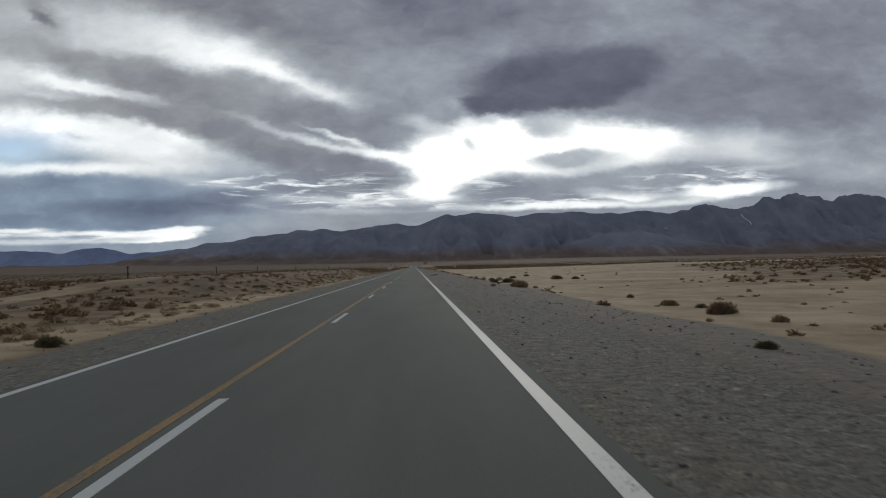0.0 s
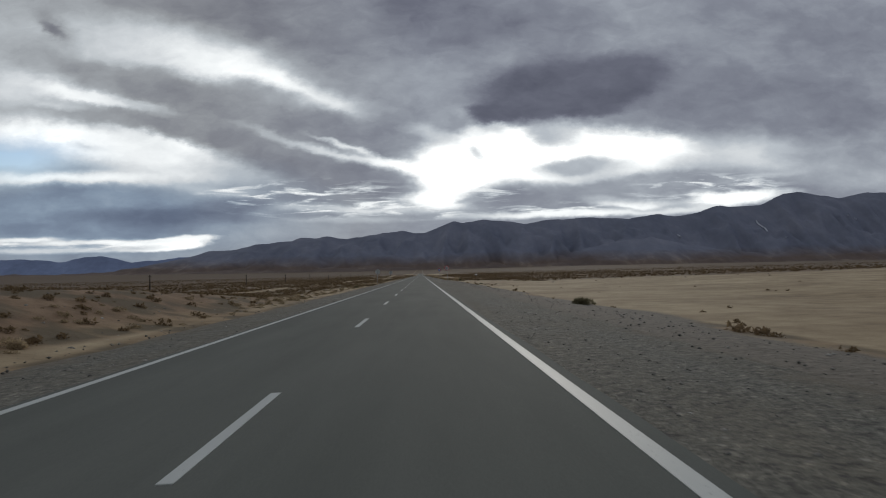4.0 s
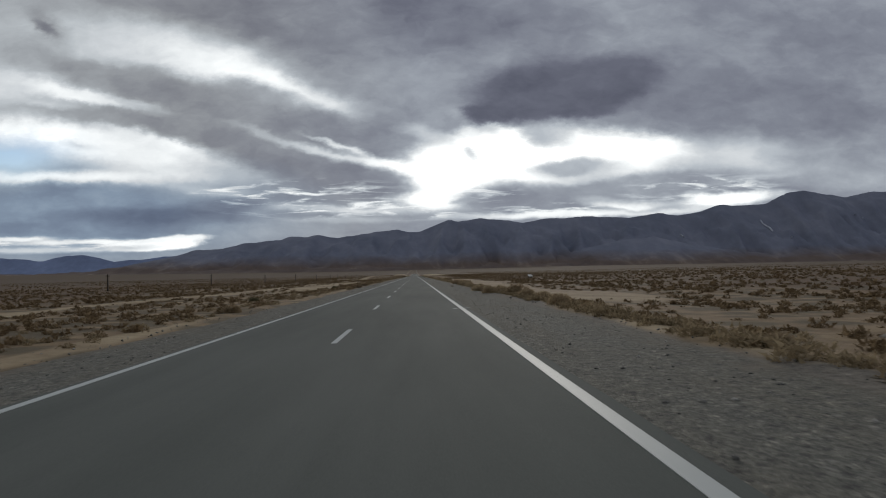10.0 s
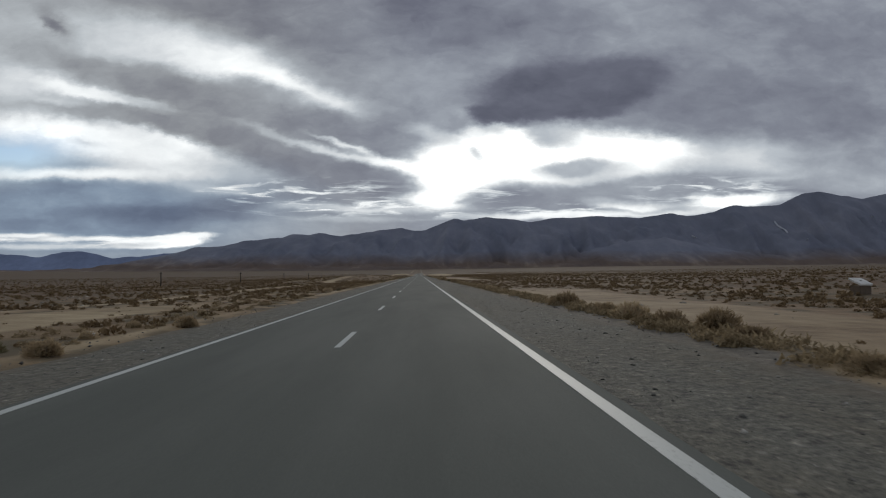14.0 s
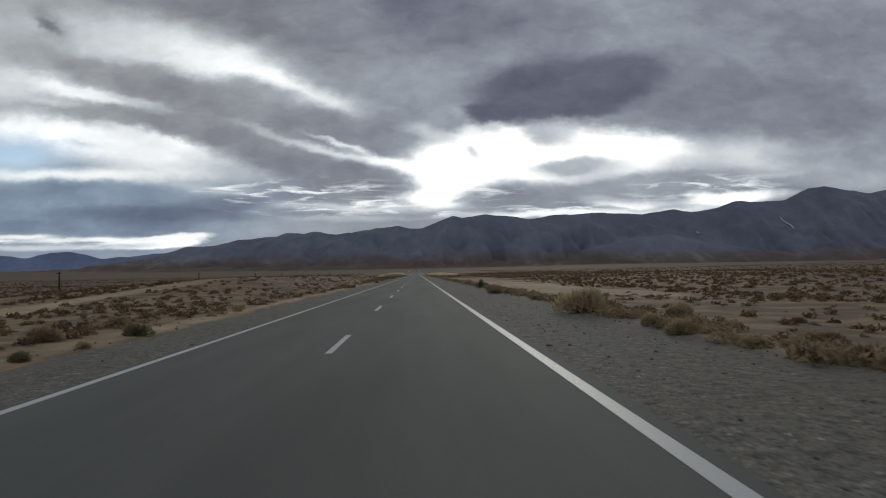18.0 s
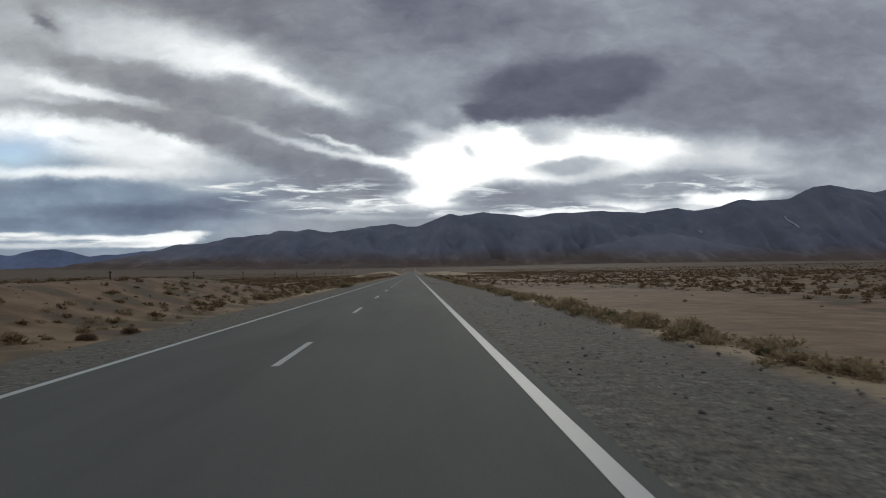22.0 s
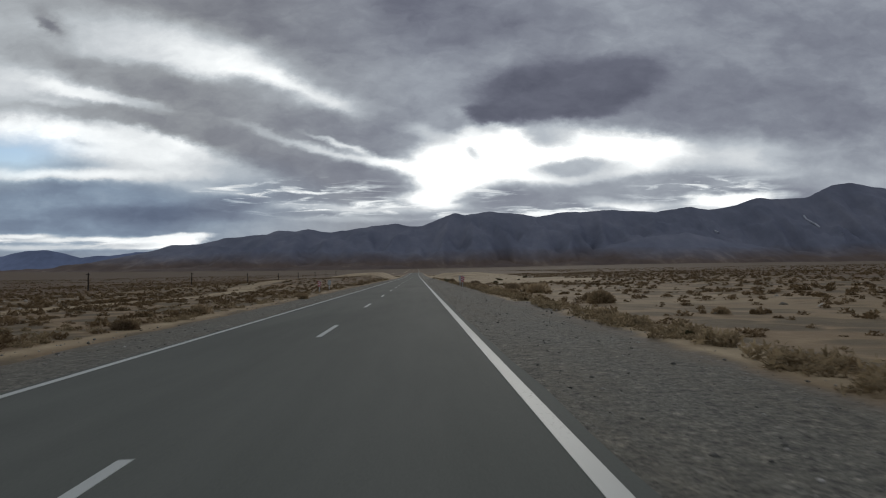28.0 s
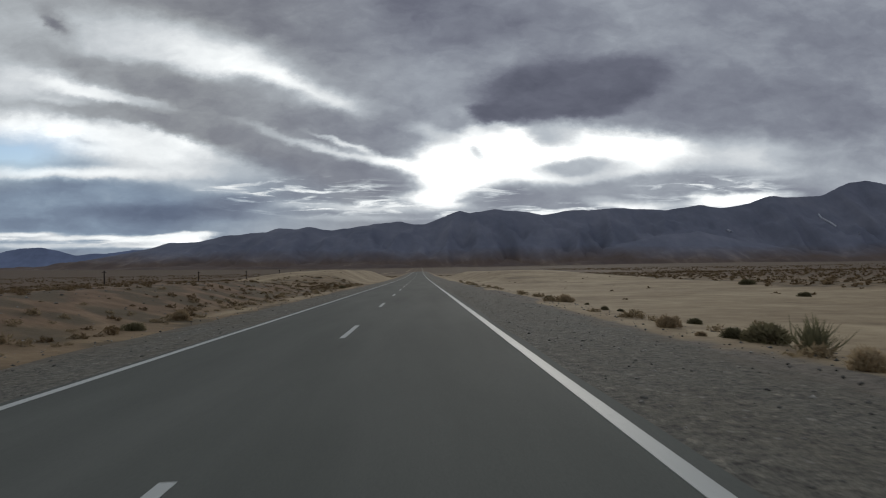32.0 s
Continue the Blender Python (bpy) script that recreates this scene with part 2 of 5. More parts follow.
LENS_CLOUD = [
    (0.049, 0.316, 0.104, 0.052, -20, 0.58, 0.5, 1),
    (0.014, 0.37, 0.122, 0.043, -30, 0.43, 0.6, 1),
    (0.451, 0.371, 0.174, 0.052, 5, 0.5, 0.5, 1),
    (0.584, 0.271, 0.156, 0.061, -8, 0.46, 0.6, 1),
    (0.693, 0.235, 0.078, 0.043, 0, 0.42, 0.6, 1),
    (0.324, 0.299, 0.096, 0.035, 20, 0.42, 0.7, 0.9),
    (0.19, 0.299, 0.096, 0.031, 10, 0.44, 0.6, 1),
    (0.211, 0.254, 0.13, 0.023, -2, 0.305, 0.96, 0.5),
    (0.127, 0.249, 0.061, 0.019, 16, 0.325, 0.96, 0.6),
    (0.27, 0.281, 0.122, 0.045, 8, 0.325, 0.96, 0.7),
    (0.225, 0.282, 0.187, 0.061, 5, 0.335, 0.95, 0.5),
    (0.306, 0.303, 0.113, 0.045, 10, 0.37, 0.8, 0.8),
    (0.136, 0.252, 0.083, 0.023, 14, 0.34, 0.9, 0.5),
]
STREAKS = [
    (-0.159, 0.112, 0.183, 0.035, 0.85),
    (-0.279, 0.122, 0.078, 0.021, 0.7),
    (-0.003, 0.093, 0.096, 0.017, 0.8),
    (0.225, 0.092, 0.165, 0.014, 0.8),
    (0.449, 0.12, 0.148, 0.03, 0.75),
    (-0.532, 0.046, 0.209, 0.012, 0.8),
    (0.102, 0.121, 0.07, 0.021, 0.6),
]

light = W.math("ADD", 0.55, 0.0)
for group_ in (FAR_CLOUD_ZONES, BRIGHT_HIGH, BANDS_HIGH, BRIGHT_MID, THIN_BANDS, BRIGHT_SLITS, BROKEN_BANDS, BANDS_LOW, BRIGHT_LOW, GLARE, CLOUDS_IN_GLARE, WISPS, LOW_SLITS, LENS_CLOUD):
    for cu, cv, hu, hv, tilt, level, amount, edge in group_:
        m = W.n("ShaderNodeMapping", {"Vector": place, "Location": (cu, cv, 0), "Rotation": (0, 0, radians(tilt)), "Scale": (hu, hv, 1)}, vtype="TEXTURE")
        ball = W.n("ShaderNodeTexGradient", {"Vector": m.outputs[0]}, gtype="SPHERICAL").outputs["Fac"]
        soft = W.n("ShaderNodeMapRange", {"Value": ball, "From Max": edge, "To Max": amount})
        soft.interpolation_type = "SMOOTHSTEP"
        light = W.math("MULTIPLY_ADD", soft.outputs[0], W.math("SUBTRACT", level, light), light)
light = W.math("MULTIPLY_ADD", W.math("SUBTRACT", n_big, 0.5), 0.17, light)
light = W.math("MULTIPLY_ADD", W.math("SUBTRACT", n_fine, 0.5), 0.17, light)
grain = W.n("ShaderNodeMapping", {"Vector": place, "Rotation": (0, 0, radians(11)), "Scale": (6.0, 26.0, 1)})
light = W.math("MULTIPLY_ADD", W.math("SUBTRACT", W.noise(grain.outputs[0], 1.0, 6.0, 0.6, 0.3), 0.5), 0.09, light)
# fine level streaks of lit cloud edge just over the ridge
streak = W.n("ShaderNodeMapping", {"Vector": flat, "Rotation": (0, 0, radians(2)), "Scale": (13.0, 95.0, 1)})
streak = W.n("ShaderNodeMapRange", {"Value": W.noise(streak.outputs[0], 1.0, 5.0, 0.62, 0.6), "From Min": 0.50, "From Max": 0.64}).outputs[0]
for cu, cv, hu, hv, amount in STREAKS:
    m = W.n("ShaderNodeMapping", {"Vector": flat, "Location": (cu, cv, 0), "Scale": (hu, hv, 1)}, vtype="TEXTURE")
    ball = W.n("ShaderNodeTexGradient", {"Vector": m.outputs[0]}, gtype="SPHERICAL").outputs["Fac"]
    cover = W.math("MULTIPLY", W.math("MULTIPLY", W.math("MULTIPLY", ball, 2.0, clamp=True), streak), amount)
    light = W.math("MULTIPLY_ADD", cover, W.math("SUBTRACT", 0.97, light), light)
clouds = W.ramp(light, [(0.28, (0.081, 0.087, 0.119)), (0.40, (0.134, 0.143, 0.185)), (0.50, (0.205, 0.222, 0.268)), (0.60, (0.309, 0.338, 0.384)),
                        (0.70, (0.443, 0.482, 0.525)), (0.80, (0.623, 0.655, 0.680)), (0.90, (0.828, 0.860, 0.873)), (1.0, (1.024, 1.050, 1.046))])
gain = W.math("MULTIPLY_ADD", W.math("MAXIMUM", W.math("SUBTRACT", light, 0.95), 0.0), 3.0, 1.0)
clouds = W.vec("MULTIPLY", clouds, W.n("ShaderNodeCombineXYZ", {0: gain, 1: gain, 2: gain}).outputs[0])
sky = W.n("ShaderNodeTexSky")
sky.sky_type = "NISHITA"
sky.sun_disc = False
sky.sun_elevation, sky.sun_rotation = SUN_EL, SUN_AZ
clear = W.vec("MULTIPLY", sky.outputs[0], (0.090, 0.104, 0.136))
# clear blue gap low on the left
gm = W.n("ShaderNodeMapping", {"Vector": place, "Location": (-0.63, 0.180, 0), "Scale": (0.20, 0.060, 1)}, vtype="TEXTURE")
gap = W.n("ShaderNodeTexGradient", {"Vector": gm.outputs[0]}, gtype="QUADRATIC_SPHERE").outputs["Fac"]
gap = W.math("MULTIPLY", gap, 1.4, clamp=True)
# bluer cloud low on the left
bm_ = W.n("ShaderNodeMapping", {"Vector": place, "Location": (-0.52, 0.090, 0), "Scale": (0.42, 0.12, 1)}, vtype="TEXTURE")
blue = W.n("ShaderNodeTexGradient", {"Vector": bm_.outputs[0]}, gtype="SPHERICAL").outputs["Fac"]
thick = W.n("ShaderNodeMapRange", {"Value": light, "From Min": 0.78, "From Max": 0.55}).outputs[0]
clouds = W.mix(W.math("MULTIPLY", W.math("MULTIPLY", blue, 1.5, clamp=True), thick), clouds, W.vec("MULTIPLY", clouds, (0.80, 0.97, 1.17)))
# thinner, warmer cloud on the left
warm = W.n("ShaderNodeMapRange", {"Value": u, "From Min": 0.0, "From Max": -0.35}).outputs[0]
clouds = W.mix(W.math("MULTIPLY", warm, thick), clouds, W.vec("MULTIPLY", clouds, (1.06, 1.03, 0.955)))
colour = W.mix(gap, clouds, clear)
bg = W.n("ShaderNodeBackground", {"Color": colour, "Strength": 1.06})
wt.links.new(bg.outputs[0], W.n("ShaderNodeOutputWorld").inputs[0])

sun_data = bpy.data.lights.new("sun", "SUN")
sun_data.energy, sun_data.angle, sun_data.color = 0.6, radians(14), (1.0, 0.93, 0.82)
sun_lamp = new("sun", sun_data)
to_sun = Vector((math.sin(SUN_AZ) * math.cos(SUN_EL), math.cos(SUN_AZ) * math.cos(SUN_EL), math.sin(SUN_EL)))
sun_lamp.matrix_world = Matrix.Translation((0, 0, 60)) @ to_sun.to_track_quat("Z", "Y").to_matrix().to_4x4()

# ---------------------------------------------------------------- materials
def material(name, rough=0.9):
    mat = bpy.data.materials.new(name)
    mat.use_nodes = True
    net = Net(mat.node_tree)
    bsdf = mat.node_tree.nodes["Principled BSDF"]
    bsdf.inputs["Roughness"].default_value = rough
    bsdf.inputs["Specular IOR Level"].default_value = 0.3
    return mat, net, bsdf


def bump(net, bsdf, height, strength, distance):
    b = net.n("ShaderNodeBump", {"Height": height, "Strength": strength, "Distance": distance})
    net.t.links.new(b.outputs[0], bsdf.inputs["Normal"])


def plain(name, colour, rough=0.7, metal=0.0, vary=0.15, scale=14.0, grain=0.0):
    """One colour with mottling at two scales and a little relief."""
    mat, net, bsdf = material(name, rough)
    obj = net.n("ShaderNodeTexCoord").outputs["Object"]
    a = net.noise(obj, scale, 5.0)
    b = net.noise(obj, scale * 7.0, 3.0)
    k = net.math("MULTIPLY_ADD", a, 0.65, net.math("MULTIPLY", b, 0.35))
    lo = tuple(c * (1 - vary * 1.6) for c in colour)
    hi = tuple(min(1, c * (1 + vary * 1.6)) for c in colour)
    net.t.links.new(net.ramp(k, [(0.25, lo), (0.75, hi)]), bsdf.inputs["Base Color"])
    bsdf.inputs["Metallic"].default_value = metal
    if grain:
        bump(net, bsdf, b, 0.4, grain)
    return mat


def where(net):
    return net.n("ShaderNodeNewGeometry").outputs["Position"]


# dry plain: pale sand, brown scrub soil and far brush, by the ground cover
GROUND, net, bsdf = material("dry_ground", 0.95)
pos = where(net)
cover = net.n("ShaderNodeAttribute", attr="cover").outputs["Fac"]
earth = net.n("ShaderNodeAttribute", attr="earth").outputs["Fac"]
n1 = net.noise(pos, 0.05, 5.0, 0.6)
n2 = net.noise(pos, 0.9, 5.0, 0.65)
n3 = net.noise(pos, 9.0, 3.0, 0.7)
streak = net.noise(net.vec("MULTIPLY", pos, (0.10, 0.16, 0.1)), 1.0, 6.0, 0.62, 0.8)
sand = net.ramp(net.math("MULTIPLY_ADD", n2, 0.4, net.math("MULTIPLY", streak, 0.6)),
                [(0.36, (0.205, 0.146, 0.082)), (0.45, (0.325, 0.242, 0.142)), (0.53, (0.410, 0.315, 0.190)), (0.66, (0.550, 0.435, 0.272))])
soil = net.ramp(net.math("MULTIPLY_ADD", n2, 0.6, net.math("MULTIPLY", n1, 0.4)),
                [(0.30, (0.145, 0.096, 0.050)), (0.52, (0.265, 0.183, 0.100)), (0.74, (0.430, 0.318, 0.182))])
red = net.ramp(n2, [(0.3, (0.130, 0.077, 0.046)), (0.5, (0.205, 0.124, 0.074)), (0.7, (0.290, 0.188, 0.116))])
# brush too far off to be built, as dark tufts
tuft = net.n("ShaderNodeTexVoronoi", {"Vector": net.vec("MULTIPLY", pos, (1, 1, 0)), "Scale": 0.55, "Randomness": 1.0})
spot = net.ramp(net.math("MULTIPLY_ADD", net.math("SUBTRACT", n2, 0.5), 0.5, tuft.outputs["Distance"]), [(0.38, (1, 1, 1)), (0.58, (0, 0, 0))])
brush = net.mix(net.noise(pos, 0.25, 2.0), (0.078, 0.062, 0.036), (0.145, 0.114, 0.066))
patch = net.math("MULTIPLY_ADD", net.math("SUBTRACT", n1, 0.5), 0.9, cover)
patch = net.ramp(net.math("MULTIPLY_ADD", net.math("SUBTRACT", n2, 0.5), 0.5, patch), [(0.38, (0, 0, 0)), (0.62, (1, 1, 1))])
base = net.mix(patch, sand, soil)
base = net.mix(earth, base, red)
thick = net.n("ShaderNodeAttribute", attr="thick").outputs["Fac"]
dense = net.ramp(net.math("MULTIPLY_ADD", n1, 0.6, net.math("MULTIPLY", n2, 0.4)), [(0.32, (0.095, 0.052, 0.029)), (0.55, (0.152, 0.085, 0.046)), (0.75, (0.245, 0.150, 0.080))])
base = net.mix(thick, base, dense)
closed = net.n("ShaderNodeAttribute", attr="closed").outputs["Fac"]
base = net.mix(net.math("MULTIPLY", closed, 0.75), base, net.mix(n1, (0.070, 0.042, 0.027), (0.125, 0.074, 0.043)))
base = net.mix(net.math("MULTIPLY", spot, net.math("MULTIPLY", patch, 0.85)), base, brush)
base = net.mix(net.math("MULTIPLY", n3, 0.20), base, (0.16, 0.13, 0.10))
# thrown gravel on the verge
thrown = net.n("ShaderNodeAttribute", attr="stony").outputs["Fac"]
n4 = net.noise(pos, 24.0, 4.0, 0.75)
n5 = net.noise(pos, 6.5, 5.0, 0.72)
grit = net.ramp(net.math("MULTIPLY_ADD", n5, 0.6, net.math("MULTIPLY", n4, 0.4)), [(0.38, (0.078, 0.070, 0.058)), (0.47, (0.158, 0.139, 0.112)), (0.58, (0.208, 0.181, 0.144)), (0.66, (0.34, 0.30, 0.25))])
thrown = net.ramp(net.math("MULTIPLY_ADD", net.math("SUBTRACT", n2, 0.5), 1.0, thrown), [(0.30, (0, 0, 0)), (0.70, (1, 1, 1))])
base = net.mix(thrown, base, grit)
net.t.links.new(base, bsdf.inputs["Base Color"])
bump(net, bsdf, net.math("MULTIPLY_ADD", n3, 0.3, n2), 0.6, 0.12)

# gravel shoulder: grey crushed stone over earth
GRAVEL, net, bsdf = material("gravel_shoulder", 0.95)
pos = where(net)
g1 = net.noise(pos, 0.35, 5.0, 0.6)
g2 = net.n("ShaderNodeTexVoronoi", {"Vector": pos, "Scale": 30.0})
g5 = net.noise(pos, 24.0, 4.0, 0.75)
g3 = net.noise(pos, 5.0, 5.0, 0.7)
g4 = net.noise(net.vec("MULTIPLY", pos, (0.9, 0.06, 1.0)), 1.0, 4.0, 0.6, 0.3)
stones = net.ramp(g2.outputs["Color"], [(0.1, (0.112, 0.110, 0.098)), (0.6, (0.166, 0.162, 0.145)), (0.97, (0.245, 0.237, 0.212))])
earthy = net.ramp(g3, [(0.3, (0.112, 0.102, 0.084)), (0.7, (0.195, 0.176, 0.143))])
mixk = net.ramp(net.math("MULTIPLY_ADD", g4, 0.6, net.math("MULTIPLY", g1, 0.4)), [(0.40, (0, 0, 0)), (0.62, (1, 1, 1))])
speck = net.ramp(g5, [(0.36, (0.42, 0.42, 0.43)), (0.47, (0.95, 0.95, 0.95)), (0.60, (1.08, 1.07, 1.05)), (0.70, (1.75, 1.72, 1.66))])
gravel_colour = net.mix(1.0, net.mix(net.math("MULTIPLY", mixk, 0.75), stones, earthy), speck, "MULTIPLY")
chips = net.n("ShaderNodeTexVoronoi", {"Vector": net.vec("ADD", pos, net.vec("MULTIPLY", net.n("ShaderNodeTexNoise", {"Vector": pos, "Scale": 12.0}).outputs["Color"], (0.06, 0.06, 0.0))), "Scale": 8.5})
pick_ = net.n("ShaderNodeSeparateXYZ", {0: chips.outputs["Color"]}).outputs[0]
near = net.ramp(chips.outputs["Distance"], [(0.20, (1, 1, 1)), (0.36, (0, 0, 0))])
dark_chip = net.math("MULTIPLY", near, net.ramp(pick_, [(0.22, (1, 1, 1)), (0.26, (0, 0, 0))]))
pale_chip = net.math("MULTIPLY", near, net.ramp(pick_, [(0.90, (0, 0, 0)), (0.93, (1, 1, 1))]))
gravel_colour = net.mix(net.math("MULTIPLY", dark_chip, 0.75), gravel_colour, (0.060, 0.058, 0.057))
gravel_colour = net.mix(net.math("MULTIPLY", pale_chip, 0.7), gravel_colour, (0.30, 0.285, 0.26))
gx = net.n("ShaderNodeSeparateXYZ", {0: pos}).outputs[0]
out_r = net.math("MULTIPLY_ADD", gx, 1.0, -5.25)
out_l = net.math("MULTIPLY_ADD", gx, -1.0, -4.4)
rim = net.math("MAXIMUM", out_r, out_l)
rim = net.math("MULTIPLY_ADD", net.math("SUBTRACT", net.noise(pos, 0.8, 6.0, 0.65), 0.5), 2.6, rim)
rim = net.ramp(rim, [(0.25, (0, 0, 0)), (0.85, (1, 1, 1))])
fleck = net.noise(pos, 6.5, 5.0, 0.72)
gravel_colour = net.mix(1.0, gravel_colour, net.ramp(fleck, [(0.34, (0.49, 0.49, 0.475)), (0.46, (0.94, 0.94, 0.89)), (0.58, (1.11, 1.10, 1.02)), (0.68, (1.78, 1.73, 1.58))]), "MULTIPLY")
gravel_colour = net.mix(rim, gravel_colour, net.ramp(g3, [(0.3, (0.110, 0.095, 0.074)), (0.7, (0.215, 0.184, 0.140))]))
net.t.links.new(gravel_colour, bsdf.inputs["Base Color"])
bump(net, bsdf, net.math("MULTIPLY_ADD", fleck, 0.6, g5), 0.45, 0.05)

# asphalt: fine chips, wheel tracks and blotches
ASPHALT, net, bsdf = material("asphalt", 0.9)
bsdf.inputs["Specular IOR Level"].default_value = 0.12
pos = where(net)
px = net.n("ShaderNodeSeparateXYZ", {0: pos}).outputs[0]
a1 = net.noise(net.vec("MULTIPLY", pos, (1.0, 0.10, 1.0)), 0.8, 5.0, 0.6, 0.2)
a2 = net.noise(pos, 60.0, 2.0, 0.7)
a3 = net.noise(net.vec("MULTIPLY", pos, (1, 0.35, 1)), 0.25, 5.0, 0.6)
k = net.math("MULTIPLY_ADD", a1, 0.5, net.math("MULTIPLY_ADD", a3, 0.35, net.math("MULTIPLY", a2, 0.38)))
net.t.links.new(net.ramp(k, [(0.36, (0.088, 0.095, 0.085)), (0.58, (0.119, 0.127, 0.113)), (0.80, (0.156, 0.163, 0.146))]), bsdf.inputs["Base Color"])
bump(net, bsdf, a2, 0.35, 0.004)


def worn_paint(name, colour, wear):
    mat, net, bsdf = material(name, 0.6)
    p = where(net)
    w1 = net.noise(p, 30.0, 4.0, 0.7)
    w2 = net.noise(net.vec("MULTIPLY", p, (1, 0.15, 1)), 1.6, 4.0, 0.6)
    k = net.math("MULTIPLY_ADD", w1, 0.6, net.math("MULTIPLY", w2, 0.4))
    lo = tuple(c * 0.72 for c in colour)
    face = net.mix(w2, colour, lo)
    chip = net.ramp(k, [(wear - 0.05, (1, 1, 1)), (wear + 0.05, (0, 0, 0))])
    net.t.links.new(net.mix(chip, face, (0.085, 0.085, 0.08)), bsdf.inputs["Base Color"])
    return mat


WHITE_LINE = worn_paint("white_road_paint", (0.60, 0.625, 0.59), 0.36)
YELLOW_LINE = worn_paint("yellow_road_paint", (0.34, 0.20, 0.052), 0.46)

# mountains: rock above painted slate blue for distance haze, brown fans below, snow in a few gullies
HAZED_ROCK, net, bsdf = material("hazed_mountain_rock", 1.0)
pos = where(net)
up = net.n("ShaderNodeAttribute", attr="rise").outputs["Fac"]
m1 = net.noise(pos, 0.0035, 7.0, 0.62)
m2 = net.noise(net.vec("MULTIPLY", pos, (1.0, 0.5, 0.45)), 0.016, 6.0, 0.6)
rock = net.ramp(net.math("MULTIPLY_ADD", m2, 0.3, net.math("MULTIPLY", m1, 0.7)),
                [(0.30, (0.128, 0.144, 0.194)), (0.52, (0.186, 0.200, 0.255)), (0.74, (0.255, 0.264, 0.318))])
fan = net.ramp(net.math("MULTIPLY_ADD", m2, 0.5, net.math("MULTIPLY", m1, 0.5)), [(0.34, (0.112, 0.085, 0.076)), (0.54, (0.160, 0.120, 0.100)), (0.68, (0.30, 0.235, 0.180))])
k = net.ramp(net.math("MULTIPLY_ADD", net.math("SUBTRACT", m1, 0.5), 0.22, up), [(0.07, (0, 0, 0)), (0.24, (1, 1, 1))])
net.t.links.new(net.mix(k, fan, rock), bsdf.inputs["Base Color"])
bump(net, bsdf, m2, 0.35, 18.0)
# far range: aerial haze painted into the blue base colour
FAR_HAZED_ROCK = plain("far_hazed_rock", (0.21, 0.26, 0.40), 1.0, 0.0, 0.2, 0.004)
SNOW = plain("snow", (0.55, 0.57, 0.62), 0.8, 0.0, 0.08, 0.05)

# ---------------------------------------------------------------- shape of the land
K = 0.045                    # everything near the road leans up to the right
LANE_R, LANE_L = 3.094, 2.789  # centre dashes to the edge lines
ROAD_R, ROAD_L = 3.30, -2.97
GRAVEL_R, GRAVEL_L = 6.05, -5.2


def smooth(a, b, x):
    t = np.clip((x - a) / (b - a), 0, 1)
    return t * t * (3 - 2 * t)


def wave(x, y, size, seed):
    """Smooth bumps of that size in metres, about -1 to 1."""
    r = np.random.RandomState(seed)
    out = 0
    for i in range(7):
        a, ph = r.uniform(0, 6.283), r.uniform(0, 6.283)
        k = 6.283 / size * r.uniform(0.6, 1.7)
        out = out + np.sin(k * (x * math.cos(a) + y * math.sin(a)) + ph)
    return out / 3.2


def bed(x):
    """Height of the road bed across: the lanes lean one way, the east shoulder lies flatter."""
    return K * np.minimum(x, ROAD_R) + 0.015 * np.maximum(x - ROAD_R, 0)


def hump(y, a, b, soft=15.0):
    return smooth(a - soft, a + soft, y) * (1 - smooth(b - soft, b + soft, y))


def road_rise(y):
    return 2.6 * smooth(980, 1420, y)


def land(x, y):
    """Height of the ground."""
    x, y = np.asarray(x, float), np.asarray(y, float)
    z = bed(np.clip(x, -5.2, 6.3))
    # right: down from the road bed, then a fan that rises slowly
    xr = np.maximum(x - 6.3, 0)
    low = 0.10 + 0.15 * hump(y, 240, 560, 30)
    fan = 0.023 + 0.006 * (1 - smooth(120, 240, y)) + 0.003 * smooth(820, 900, y)
    z = z - 0.20 * smooth(0, 2.5, xr) - low * smooth(2, 12, xr) * (1 - smooth(20, 60, xr)) + fan * (np.minimum(xr, 700) + 0.35 * np.maximum(xr - 700, 0))
    # left: down to the plain
    xl = np.maximum(-x - 5.2, 0)
    z = z - 0.60 * smooth(1.0, 22, xl) - 0.95 * smooth(10, 62, xl) - 0.011 * np.clip(xl - 50, 0, 2500)
    # low earth banks beside the road on the left
    bank = 1.15 * hump(y, 38, 150) + 1.25 * hump(y, 535, 650) + 0.95 * hump(y, 850, 930)
    z = z + bank * smooth(0.6, 6.0, xl) * (1 - smooth(11, 38, xl))
    # cut banks where the road climbs
    cut = hump(y, 960, 1060, 20)
    z = z + cut * 2.2 * smooth(1.0, 7.0, xl) * (1 - smooth(12, 30, xl)) + cut * 1.6 * smooth(1.5, 8, xr) * (1 - smooth(14, 35, xr))
    z = z + road_rise(y) * (1 - smooth(60, 400, np.abs(x)))
    rough = smooth(0.5, 10, np.maximum(xr, xl))
    z = z + rough * (0.035 * wave(x, y, 6.5, 3) + 0.09 * wave(x, y, 23, 4)) + smooth(25, 120, np.maximum(xr, xl)) * 0.40 * wave(x, y, 150, 5)
    far = np.hypot(x, y)
    z = z + smooth(1300, 2600, far) * 0.0095 * (far - 1300)
    return z


